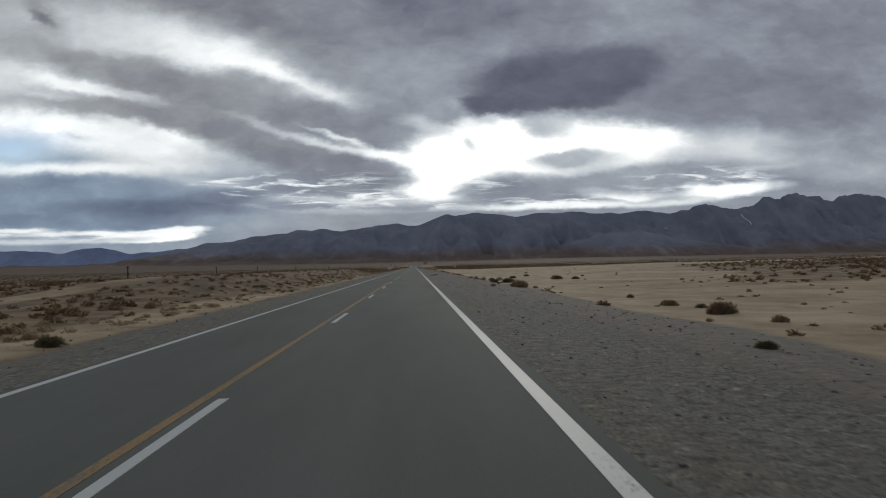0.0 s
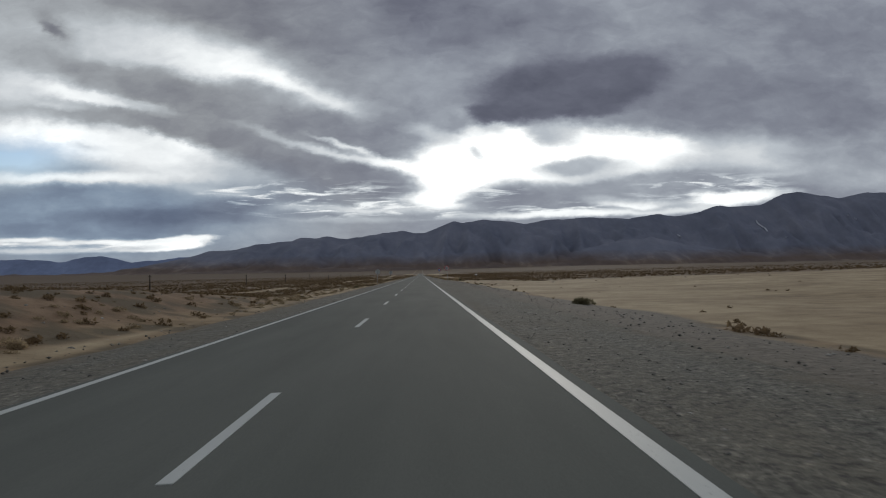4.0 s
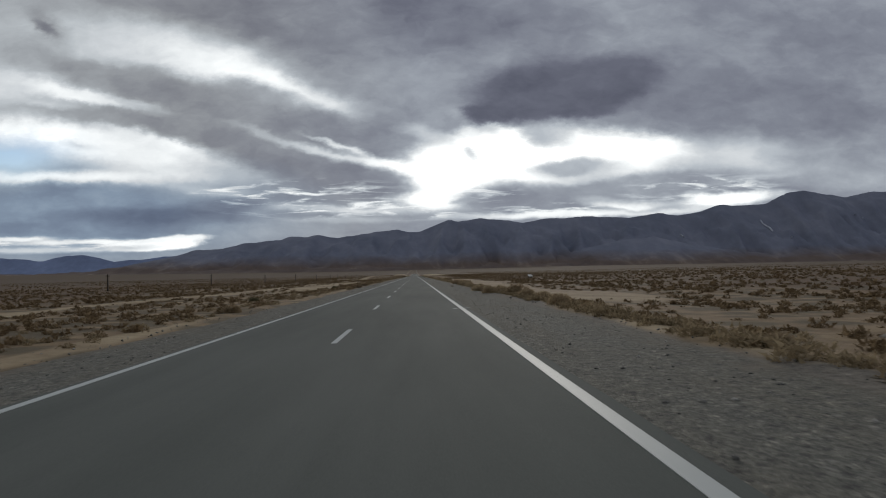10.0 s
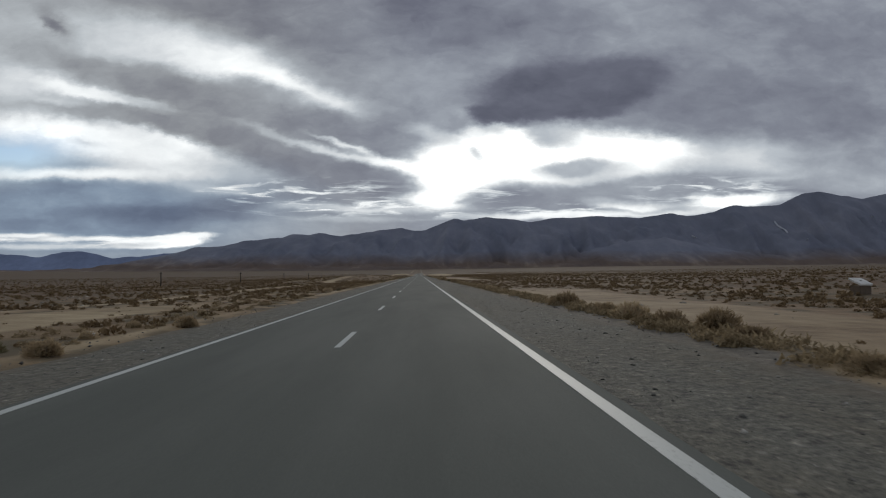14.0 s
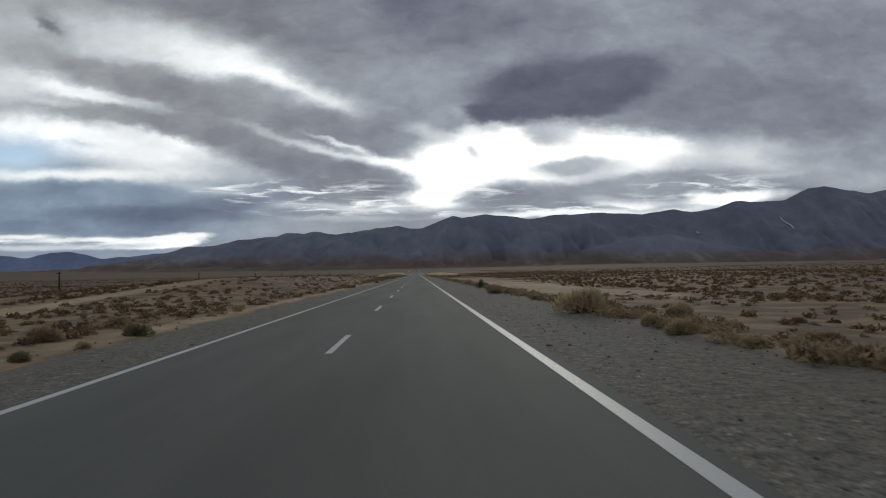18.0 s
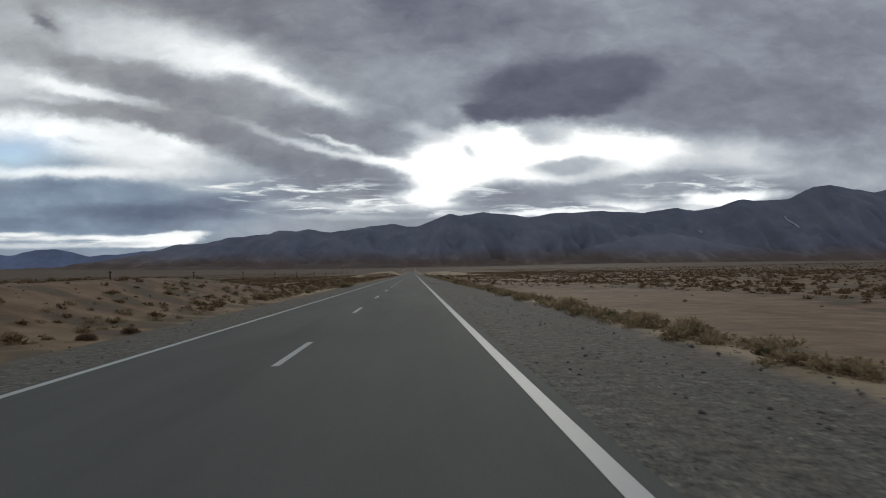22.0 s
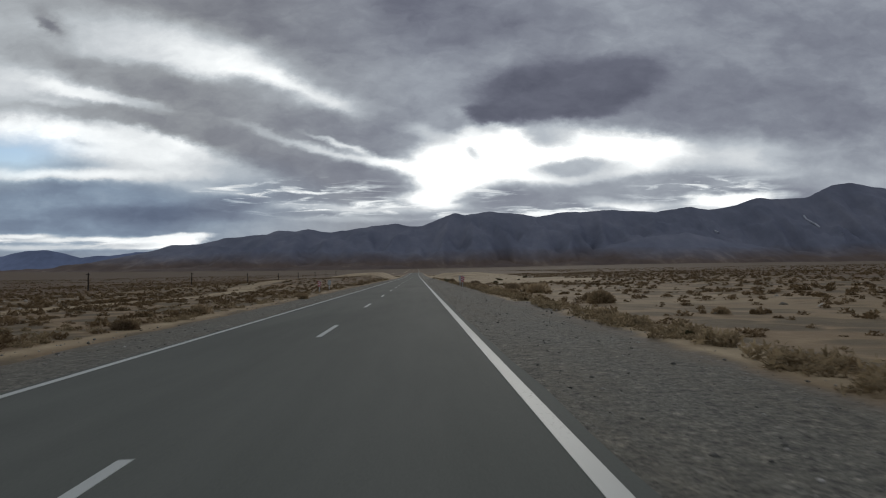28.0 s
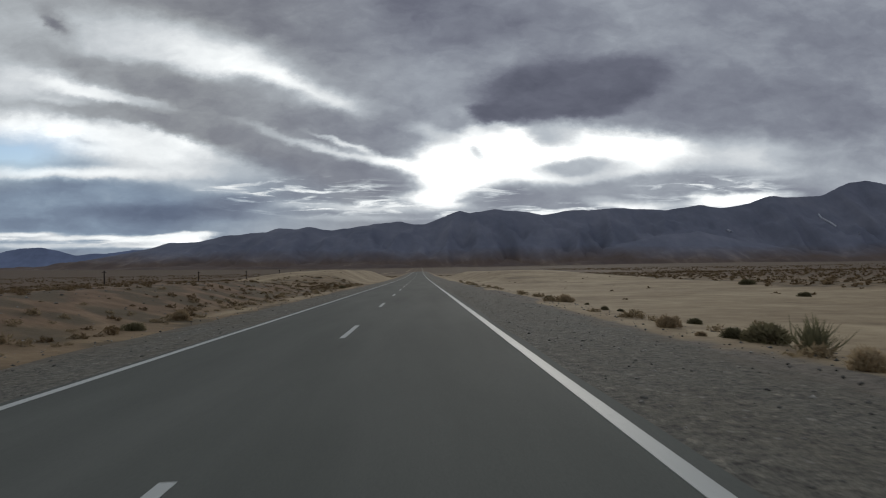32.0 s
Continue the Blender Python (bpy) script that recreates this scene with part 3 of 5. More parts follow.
def sandy(x, y):
    """1 where the ground is bare sand, 0 in the scrub."""
    x, y = np.asarray(x, float), np.asarray(y, float)
    w = 5.0 * wave(x, y, 40, 8)
    reach = np.clip(19 + 0.33 * (y - 29), 19, 60) + 85 * smooth(115, 150, y)
    r = hump(y, -60, 215, 12) * smooth(7.0, 8.6, x + 0.12 * w) * (1 - smooth(reach - 8, reach + 12, x + 1.6 * w))
    r = np.maximum(r, hump(y, 205, 240, 8) * smooth(5.5, 6.5, x) * (1 - smooth(13, 22, x + w)))
    r = np.maximum(r, hump(y, 300, 440, 10) * smooth(7.0, 9, x) * 0.9 * (1 - smooth(13, 16, x + 0.5 * w)))
    r = np.maximum(r, hump(y, 528, 652, 12) * smooth(7.0, 9.5, x) * 0.85 * (1 - smooth(16, 20, x + 0.6 * w)))
    r = np.maximum(r, hump(y, 690, 845, 12) * smooth(6, 9, x) * 0.45 * (1 - smooth(18, 34, x + w)))
    r = np.maximum(r, hump(y, 850, 1000, 12) * smooth(5.5, 6.5, x) * (1 - smooth(29, 37, x + 0.7 * w)))
    early = 1 - smooth(225, 255, y)
    l = 0.8 * smooth(4.9, 5.2, -x) * (1 - smooth(5.6 + 0.5 * early, 6.5 + 2.0 * early, -x + (0.08 + 0.14 * early) * w))
    l = np.maximum(l, 0.8 * smooth(15, 17.5, -x + 0.4 * w) * (1 - smooth(18.5, 21, -x + 0.4 * w)))
    l = np.maximum(l, 0.72 * hump(y, 330, 420, 15) * smooth(9, 11, -x + 0.4 * w) * (1 - smooth(14, 18, -x + 0.6 * w)))
    r = np.maximum(r, 0.75 * smooth(5.5, 6.1, x) * (1 - smooth(6.5, 8.0, x + 0.1 * w)))
    l = np.maximum(l, hump(y, 960, 1060, 20) * smooth(5, 6, -x) * (1 - smooth(22, 30, -x)))
    r = np.maximum(r, 0.9 * hump(y, 960, 1080, 20) * smooth(5.5, 6.5, x) * (1 - smooth(22, 30, x)))
    return np.maximum(r, l)


def stony(x, y):
    """Gravel thrown out past the shoulder onto the verge."""
    x, y = np.asarray(x, float), np.asarray(y, float)
    w = 5.0 * wave(x, y, 17, 28)
    out = hump(y, -60, 222, 12) * smooth(5.3, 5.7, x) * (1 - smooth(7.2, 8.7, x + 0.10 * w))
    return np.maximum(out, smooth(5.3, 5.7, x) * (1 - smooth(6.1, 6.7, x + 0.06 * w)))


def red_earth(x, y):
    b = np.maximum(np.maximum(hump(y, 38, 150), hump(y, 535, 650)), hump(y, 850, 935))
    east = 0.75 * hump(y, 575, 680, 20) * smooth(7.0, 9.0, x) * (1 - smooth(17, 25, x)) + 0.35 * hump(y, 300, 540, 25) * smooth(7.5, 10.0, x) * (1 - smooth(14, 24, x))
    return np.maximum(east, 0.72 * b * smooth(6.0, 8.0, -x) * (1 - smooth(14, 20, -x)))


def dense_brush(x, y):
    """Far plain closed over by low brush."""
    near = np.where(x > 0, 34.0 - 20.0 * hump(y, 222, 550, 14), 15.0 + 11.0 * smooth(540, 600, y))
    a = np.maximum(smooth(near, near + np.where(x > 0, 26.0, 32.0), np.abs(x) + 6 * wave(x, y, 60, 14)), smooth(1100, 1300, y))
    return np.clip(0.93 * a * (1 - sandy(x, y)), 0, 1)


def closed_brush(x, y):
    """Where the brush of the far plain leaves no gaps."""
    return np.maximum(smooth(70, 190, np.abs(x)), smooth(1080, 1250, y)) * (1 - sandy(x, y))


def mesh_object(name, verts, faces, mat, parent=None, smooth_shade=False):
    me = bpy.data.meshes.new(name)
    me.from_pydata([tuple(p) for p in verts], [], faces)
    me.materials.append(mat)
    if smooth_shade:
        me.polygons.foreach_set("use_smooth", [True] * len(me.polygons))
    me.update()
    ob = new(name, me)
    if parent:
        ob.parent = parent
    return ob


def sheet(name, xs, ys, height, mat, masks=()):
    """A grid of ground over the lines xs, ys."""
    X, Y = np.meshgrid(np.array(xs), np.array(ys))
    Z = height(X, Y)
    nx, ny = len(xs), len(ys)
    co = np.stack([X, Y, Z], -1).reshape(-1, 3).astype(np.float32)
    i = (np.arange(ny - 1)[:, None] * nx + np.arange(nx - 1)[None, :]).ravel()
    quads = np.stack([i, i + 1, i + 1 + nx, i + nx], -1).astype(np.int32)
    me = bpy.data.meshes.new(name)
    me.vertices.add(len(co))
    me.vertices.foreach_set("co", co.ravel())
    me.loops.add(quads.size)
    me.loops.foreach_set("vertex_index", quads.ravel())
    me.polygons.add(len(quads))
    me.polygons.foreach_set("loop_start", np.arange(len(quads), dtype=np.int32) * 4)
    me.polygons.foreach_set("use_smooth", np.ones(len(quads), bool))
    me.update(calc_edges=True)
    for key, fn in masks:
        at = me.attributes.new(key, "FLOAT", "POINT")
        at.data.foreach_set("value", np.clip(fn(X, Y), 0, 1).astype(np.float32).ravel())
    me.materials.append(mat)
    return new(name, me)


def spread(parts):
    out = [parts[0][0]]
    for a, b, step in parts:
        n = max(1, round((b - a) / step))
        out += [a + (b - a) * (i + 1) / n for i in range(n)]
    return out


xs = spread([(-6000, -1500, 450), (-1500, -400, 110), (-400, -120, 28), (-120, -50, 6), (-50, -24, 2), (-24, -5, 0.8), (-5, 5.7, 1.53), (5.7, 30, 0.7),
             (30, 70, 2.5), (70, 140, 7), (140, 420, 28), (420, 1500, 110), (1500, 6000, 450)])
ys = spread([(-600, -60, 60), (-60, 0, 6), (0, 1060, 1.6), (1060, 1400, 8), (1400, 2200, 40), (2200, 4995, 140)])
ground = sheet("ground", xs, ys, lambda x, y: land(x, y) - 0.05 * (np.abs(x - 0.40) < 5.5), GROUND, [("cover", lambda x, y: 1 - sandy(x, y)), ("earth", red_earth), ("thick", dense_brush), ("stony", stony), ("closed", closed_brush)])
tagged(ground, "dry sandy desert plain with brown scrub", "ground", kind="structure")

road_ys = spread([(-300, 0, 20), (0, 1000, 8), (1000, 1440, 8), (1440, 3600, 80)])


def strip(name, x0, x1, lift, mat, step=0.8, ys=None, ragged=0.0):
    """A long slab that lies on the leaning road bed between x0 and x1, with sides going down."""
    cols = np.linspace(x0, x1, max(2, round(abs(x1 - x0) / step) + 1))
    cols = [cols[0]] + list(cols) + [cols[-1]]
    rows = road_ys if ys is None else ys
    verts, faces = [], []
    n = len(cols)
    for y in rows:
        rise = float(road_rise(np.float64(y)))
        for j, x in enumerate(cols):
            deep = 0.12 if j in (0, n - 1) else 0.0
            out = ragged * (noise.noise(Vector((x * 0.7, y * 0.35, 3.0)))) if j in (0, 1, n - 2, n - 1) else 0.0
            verts.append((x + out, y, float(bed(x)) + rise + lift - deep))
    for r in range(len(rows) - 1):
        for j in range(n - 1):
            a = r * n + j
            faces.append((a, a + 1, a + 1 + n, a + n))
    return mesh_object(name, verts, faces, mat)


fine_ys = spread([(-300, 0, 10), (0, 1000, 1.0), (1000, 1440, 8), (1440, 3600, 80)])
road = tagged(strip("road", ROAD_L, ROAD_R, 0.0, ASPHALT, 1.0, fine_ys, 0.06), "worn grey asphalt two-lane country road", "road", kind="structure")
shoulder_r = tagged(strip("pavement_shoulder_east", ROAD_R - 0.25, GRAVEL_R, -0.035, GRAVEL, 0.6, fine_ys, 0.35), "grey gravel road shoulder", "shoulder", kind="structure")
shoulder_l = tagged(strip("pavement_shoulder_west", GRAVEL_L, ROAD_L + 0.25, -0.035, GRAVEL, 0.6, fine_ys, 0.35), "grey gravel road shoulder", "shoulder", kind="structure")
for ob in (shoulder_r, shoulder_l):
    ob["kind"] = "structure"


def paint_plate(name, x, y0, y1, width, mat, parent, ys=None):
    ys = ys or [y0, y1]
    verts, faces = [], []
    for y in ys:
        rise = float(road_rise(np.float64(y)))
        for dx_, dz_ in ((-width / 2, -0.004), (-width / 2, 0.005), (width / 2, 0.005), (width / 2, -0.004)):
            verts.append((x + dx_, y, K * (x + dx_) + rise + dz_))
    n = len(ys)
    for r in range(n - 1):
        a = r * 4
        faces += [(a, a + 1, a + 5, a + 4), (a + 1, a + 2, a + 6, a + 5), (a + 2, a + 3, a + 7, a + 6)]
    faces += [(0, 3, 2, 1), tuple(4 * (n - 1) + i for i in range(4))]
    return mesh_object(name, verts, faces, mat, parent)


line_ys = [y for y in road_ys]
paint_plate("edge_line", LANE_R - 0.005, 0, 0, 0.146, WHITE_LINE, road, line_ys)["label"] = "white solid edge line"
paint_plate("edge_line", -LANE_L, 0, 0, 0.13, WHITE_LINE, road, line_ys)["label"] = "white solid edge line"
paint_plate("old_centre_line", -0.21, 0, 0, 0.11, YELLOW_LINE, road, spread([(-300, 59.5, 20)]))["label"] = "faded yellow centre line"
# short cross stroke over the edge line
tick = mesh_object("cross_stroke", [(x, y, K * x + z) for z in (0.004, 0.008) for x, y in ((2.78, 294.48), (3.36, 294.48), (3.36, 294.60), (2.78, 294.60))],
                   [(4, 5, 6, 7), (3, 2, 1, 0), (0, 1, 5, 4), (1, 2, 6, 5), (2, 3, 7, 6), (3, 0, 4, 7)], WHITE_LINE, road)
for i in range(-3, 130):
    y1 = 12.0 * i
    paint_plate("dash", 0.0, y1 - 3.1, y1, 0.112, WHITE_LINE, road, [y1 - 3.1, y1])

# ---------------------------------------------------------------- mountains
RANGE_POINTS = {}


def range_mesh(name, x0, x1, nx, y_foot, y_crest, tops, foot, seed, mat, gully=0.6, depth_rows=64, crag=5.0):
    """A mountain range: the crest runs over summits and saddles (x, height), slopes cut by gullies."""
    xs_ = np.linspace(x0, x1, nx)
    tx, th = [p[0] for p in tops], [p[1] for p in tops]
    crest = np.interp(xs_, tx, th)
    ker = np.hanning(5)
    crest = np.convolve(np.pad(crest, 2, mode="edge"), ker / ker.sum(), mode="valid") - foot
    crest = crest + [crag * noise.fractal(Vector((x * 0.012, seed, 0)), 1.0, 2.0, 4) for x in xs_]
    crest = np.maximum(crest, 4)
    rows = np.linspace(0, 1, depth_rows)
    base_z = land(*np.meshgrid(xs_, y_foot + (y_crest - y_foot) * rows))
    verts, rise = [], []
    for j, t in enumerate(rows):
        for i, x in enumerate(xs_):
            y = y_foot + (y_crest - y_foot) * t
            rid = 1 - abs(noise.fractal(Vector((x * 0.0034 + seed, t * 0.8 + seed, 0)), 1.0, 2.1, 5))
            fine = noise.fractal(Vector((x * 0.007, t * 5.0, seed)), 1.0, 2.1, 4)
            shape = t ** 1.25
            cut = gully * (rid - 0.7) * 4 * t * (1 - t)
            z = foot + crest[i] * max(0.0, shape + cut * 0.8) + fine * (5 + 14 * (1 - t)) * min(1, 4 * t)
            base = base_z[j, i] - 3.0
            z = base + (z - base) * min(1.0, 5.0 * t)
            verts.append((x, y + 60 * fine * t * (1 - t), z))
            rise.append((z - base) / 450.0)
    faces = []
    for j in range(depth_rows - 1):
        for i in range(nx - 1):
            a = j * nx + i
            faces.append((a, a + 1, a + 1 + nx, a + nx))
    ob = mesh_object(name, verts, faces, mat, None, True)
    RANGE_POINTS[name] = np.array(verts).reshape(depth_rows, nx, 3)
    at = ob.data.attributes.new("rise", "FLOAT", "POINT")
    at.data.foreach_set("value", np.array(rise, np.float32))
    return ob


FOOTHILLS = [(-1653, 15), (-1384, 36), (-1150, 53), (-912, 62), (-742, 42), (-606, 56), (-332, 83), (-125, 62), (83, 48), (396, 83), (710, 69), (923, 117), (1135, 181), (1385, 223), (1564, 241), (1742, 209), (1994, 160), (2246, 139), (2464, 167), (2721, 196), (2970, 175), (3460, 215), (4206, 126)]
RIDGE = [(-3633, -88), (-2881, -35), (-2501, -14), (-2119, 50), (-1889, 102), (-1735, 135), (-1562, 183), (-1426, 187), (-1232, 224), (-958, 253), (-900, 278), (-782, 274), (-683, 291), (-557, 264), (-368, 297), (-209, 318), (-130, 326), (-50, 311), (38, 307), (129, 352), (241, 397), (309, 385), (477, 407), (670, 392), (775, 373), (973, 406), (1196, 412), (1318, 421), (1461, 418), (1563, 410), (1706, 432), (1788, 449), (1911, 425), (2014, 438), (2117, 459), (2262, 509), (2386, 498), (2585, 512), (2678, 557), (2762, 591), (2887, 612), (3033, 585), (3200, 562), (3305, 587), (3432, 609), (3727, 591), (4150, 570), (4789, 500)]
FAR_RIDGE = [(-3855, 140), (-3363, 119), (-2906, 133), (-2791, 122), (-2637, 107), (-2522, 139), (-2368, 152), (-2272, 141), (-2135, 102), (-1980, 119), (-1709, 144), (-1572, 148), (-1277, 59)]

mountains = range_mesh("mountain_range", -3600, 6200, 640, 4150, 4960, RIDGE, 8.0, 3.7, HAZED_ROCK)
foothills = range_mesh("foothills", -1900, 4600, 420, 3900, 4450, FOOTHILLS, 6.0, 6.3, HAZED_ROCK, 0.3, 34)
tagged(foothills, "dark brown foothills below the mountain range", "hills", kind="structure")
tagged(mountains, "dark haze-blue mountain range with brown foothills", "mountains", kind="structure")
far_hills = range_mesh("far_mountain_range", -6000, -700, 200, 4800, 4992, FAR_RIDGE, 0.0, 9.1, FAR_HAZED_ROCK, 0.1, 14)
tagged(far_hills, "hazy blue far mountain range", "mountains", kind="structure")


def snow_streak(trail, width):
    """A thin snow-filled gully on the main range; the trail is given as bearings (sideways, upwards per metre ahead) from the road."""
    pts = RANGE_POINTS["mountain_range"]
    depth = pts[:, :, 1] - 461.0
    side, rise = pts[:, :, 0] / depth, (pts[:, :, 2] - 1.3) / depth
    verts = []
    n = len(trail)
    for q, (u_, v_) in enumerate(trail):
        j, i = np.unravel_index(int(np.argmin((side - u_) ** 2 + (rise - v_) ** 2)), depth.shape)
        d = depth[j, i] - 22.0
        w = width * (0.35 + 0.65 * math.sin(math.pi * (q + 0.5) / n))
        for k_ in (-1, 1):
            for lift in (1.0, -5.0):
                verts.append((u_ * d + k_ * w, 461.0 + d + 3.0 - lift, 1.3 + v_ * d + lift))
    faces = []
    for q in range(n - 1):
        a = q * 4
        faces += [(a, a + 4, a + 6, a + 2), (a + 1, a + 3, a + 7, a + 5), (a, a + 1, a + 5, a + 4), (a + 2, a + 6, a + 7, a + 3)]
    faces += [(0, 2, 3, 1), tuple(4 * (n - 1) + k_ for k_ in (0, 1, 3, 2))]
    ob = mesh_object("snow_streak", verts, faces, SNOW, mountains)
    ob["label"] = "white snow-filled gully"


snow_streak([(0.5688, 0.0872), (0.5724, 0.0818), (0.5795, 0.0774), (0.5849, 0.0748), (0.5903, 0.0695)], 4)
snow_streak([(0.4343, 0.0642), (0.4389, 0.0615), (0.4433, 0.0590)], 2.5)
snow_streak([(0.6221, 0.0598), (0.6285, 0.0581), (0.6348, 0.0563)], 2.5)
snow_streak([(0.7285, 0.0971), (0.7358, 0.0927), (0.7440, 0.0892)], 3)


# ---------------------------------------------------------------- things beside the road
def ground_z(x, y):
    return float(land(np.float64(x), np.float64(y)))


STEEL = plain("galvanised_steel", (0.30, 0.31, 0.31), 0.55, 0.6, 0.15, 9.0)
SIGN_BACK = plain("weathered_sign_back", (0.42, 0.44, 0.44), 0.6, 0.2, 0.14, 5.0)
SIGN_WHITE = plain("white_sign_film", (0.62, 0.62, 0.62), 0.45, 0.0, 0.05, 6.0)
SIGN_RED = plain("red_sign_film", (0.42, 0.030, 0.045), 0.45, 0.0, 0.10, 6.0)
SIGN_BLUE = plain("blue_sign_film", (0.020, 0.075, 0.26), 0.45, 0.0, 0.10, 6.0)
SIGN_BLACK = plain("black_sign_film", (0.015, 0.015, 0.017), 0.5, 0.0, 0.1, 6.0)
SIGN_PALE = plain("pale_blue_sign_film", (0.50, 0.62, 0.70), 0.45, 0.0, 0.08, 6.0)
WOOD = plain("weathered_pole_wood", (0.055, 0.044, 0.036), 0.9, 0.0, 0.3, 7.0, 0.01)
CONCRETE = plain("concrete", (0.30, 0.285, 0.26), 0.9, 0.0, 0.18, 4.0, 0.01)
WHITEWASH = plain("whitewashed_plaster", (0.66, 0.65, 0.62), 0.85, 0.0, 0.12, 3.0, 0.005)
MUD = plain("brown_plaster", (0.135, 0.105, 0.078), 0.9, 0.0, 0.2, 4.0, 0.01)
RUBBER = plain("torn_tyre_rubber", (0.018, 0.018, 0.018), 0.85, 0.0, 0.2, 20.0, 0.004)


def part(name, bm, mat, parent, label=""):
    me = bpy.data.meshes.new(name)
    bm.normal_update()
    bm.to_mesh(me)
    bm.free()
    me.materials.append(mat)
    ob = new(name, me)
    ob.parent = parent
    if label:
        ob["label"] = label
    return ob


def empty(name, m, label, category, group=""):
    ob = new(name)
    ob.matrix_basis = m
    ob.empty_display_size = 0.3
    return tagged(ob, label, category, group)


def bm_lathe(profile, segs=24, axis="z"):
    """Turned body from (radius, height) rings, closed at both ends."""
    bm = bmesh.new()
    rings = []
    for r, h in profile:
        ring = []
        for i in range(segs):
            a = 2 * math.pi * i / segs
            c, s_ = r * math.cos(a), r * math.sin(a)
            ring.append(bm.verts.new((c, s_, h) if axis == "z" else (c, h, s_)))
        rings.append(ring)
    for a, b in zip(rings, rings[1:]):
        for i in range(segs):
            bm.faces.new((a[i], a[(i + 1) % segs], b[(i + 1) % segs], b[i]))
    bm.faces.new(list(reversed(rings[0])))
    bm.faces.new(rings[-1])
    bmesh.ops.recalc_face_normals(bm, faces=bm.faces)
    return bm


def bm_box(x0, x1, y0, y1, z0, z1, bevel=0.0):
    bm = bmesh.new()
    bmesh.ops.create_cube(bm, size=1, matrix=Matrix.Translation(((x0 + x1) / 2, (y0 + y1) / 2, (z0 + z1) / 2)) @ Matrix.Diagonal((x1 - x0, y1 - y0, z1 - z0, 1)))
    if bevel:
        bmesh.ops.bevel(bm, geom=bm.edges[:], offset=bevel, segments=2, affect="EDGES")
    return bm


def bm_ring(r0, r1, y0, y1, z, segs=48):
    """Flat ring standing upright, facing -y."""
    bm = bmesh.new()
    rows = []
    for r, y in ((r0, y1), (r0, y0), (r1, y0), (r1, y1)):
        rows.append([bm.verts.new((r * math.cos(2 * math.pi * i / segs), y, z + r * math.sin(2 * math.pi * i / segs))) for i in range(segs)])
    for a, b in zip(rows, rows[1:] + rows[:1]):
        for i in range(segs):
            bm.faces.new((a[i], a[(i + 1) % segs], b[(i + 1) % segs], b[i]))
    bmesh.ops.recalc_face_normals(bm, faces=bm.faces)
    return bm


def digit(text, height, width, x, y, z, mat, parent):
    """One numeral on a sign face, as a thin raised mesh."""
    name = "digit"
    cu = bpy.data.curves.new(name, "FONT")
    cu.body = text
    cu.align_x = "CENTER"
    cu.align_y = "CENTER"
    cu.extrude = 0.002
    cu.offset = 0.012
    tmp = bpy.data.objects.new(name, cu)
    scene.collection.objects.link(tmp)
    me = bpy.data.meshes.new_from_object(tmp.evaluated_get(bpy.context.evaluated_depsgraph_get()))
    bpy.data.objects.remove(tmp)
    co = np.array([v_.co for v_ in me.vertices])
    size = co.max(0) - co.min(0)
    mid = (co.max(0) + co.min(0)) / 2
    for v_ in me.vertices:
        p = Vector(v_.co)
        v_.co = (x + (p.x - mid[0]) * width / size[0], y - p.z, z + (p.y - mid[1]) * height / size[1])
    me.materials.clear()
    me.materials.append(mat)
    ob = new(name, me)
    ob.parent = parent
    return ob


def round_sign(m, face, ring, text, ink, label, lean=0.0, zc=2.1):
    """Round road sign on a steel tube; the face looks along -y."""
    s = empty("road_sign", m @ pose(0, 0, 0, 0, lean, 0), label, "road sign", "speed signs")
    part("post", bm_lathe([(0.036, -0.4), (0.036, zc + 0.38), (0.030, zc + 0.39)], 16), STEEL, s, "grey steel tube post")
    r = 0.415
    plate = part("plate", bm_lathe([(r - 0.004, -0.050), (r, -0.048), (r, -0.040), (r - 0.004, -0.038)], 48, "y"), SIGN_BACK, s, "round sheet metal plate")
    plate.location = (0, 0, zc)
    for dz_ in (-0.18, 0.18):
        part("clamp", bm_box(-0.055, 0.055, -0.040, 0.045, zc + dz_ - 0.02, zc + dz_ + 0.02, 0.006), STEEL, s)
    if text:
        part("rim", bm_ring(r - 0.020, r - 0.002, -0.056, -0.050, 0), SIGN_WHITE, plate, "white rim")
        part("ring", bm_ring(r - 0.105, r - 0.020, -0.057, -0.050, 0), ring, plate, "red ring")
        part("face", bm_lathe([(r - 0.105, -0.055), (r - 0.105, -0.049)], 48, "y"), face, plate)
        for figure, x in zip(text, (-0.112, 0.112)):
            digit(figure, 0.43 if text == "80" else 0.38, 0.19, x, -0.058, 0, ink, plate)
    return s


round_sign(pose(6.15, 224.6, ground_z(6.15, 224.6)), SIGN_WHITE, SIGN_RED, "80", SIGN_BLACK, "white round 80 sign with red ring on a leaning post", -5.0, 2.17)
round_sign(pose(6.17, 273.7, ground_z(6.17, 273.7)), SIGN_BLUE, SIGN_RED, "35", SIGN_PALE, "blue round 35 sign with red ring on a steel post", -3.0, 2.2)
round_sign(pose(-5.95, 224.6, ground_z(-5.95, 224.6), 0, 0, 180), SIGN_WHITE, SIGN_RED, "", SIGN_BLACK, "grey back of a round road sign on a steel post", -2.0, 2.0)
round_sign(pose(-5.9, 273.1, ground_z(-5.9, 273.1), 0, 0, 180), SIGN_WHITE, SIGN_RED, "", SIGN_BLACK, "grey back of a round road sign on a steel post", 0.0, 2.0)


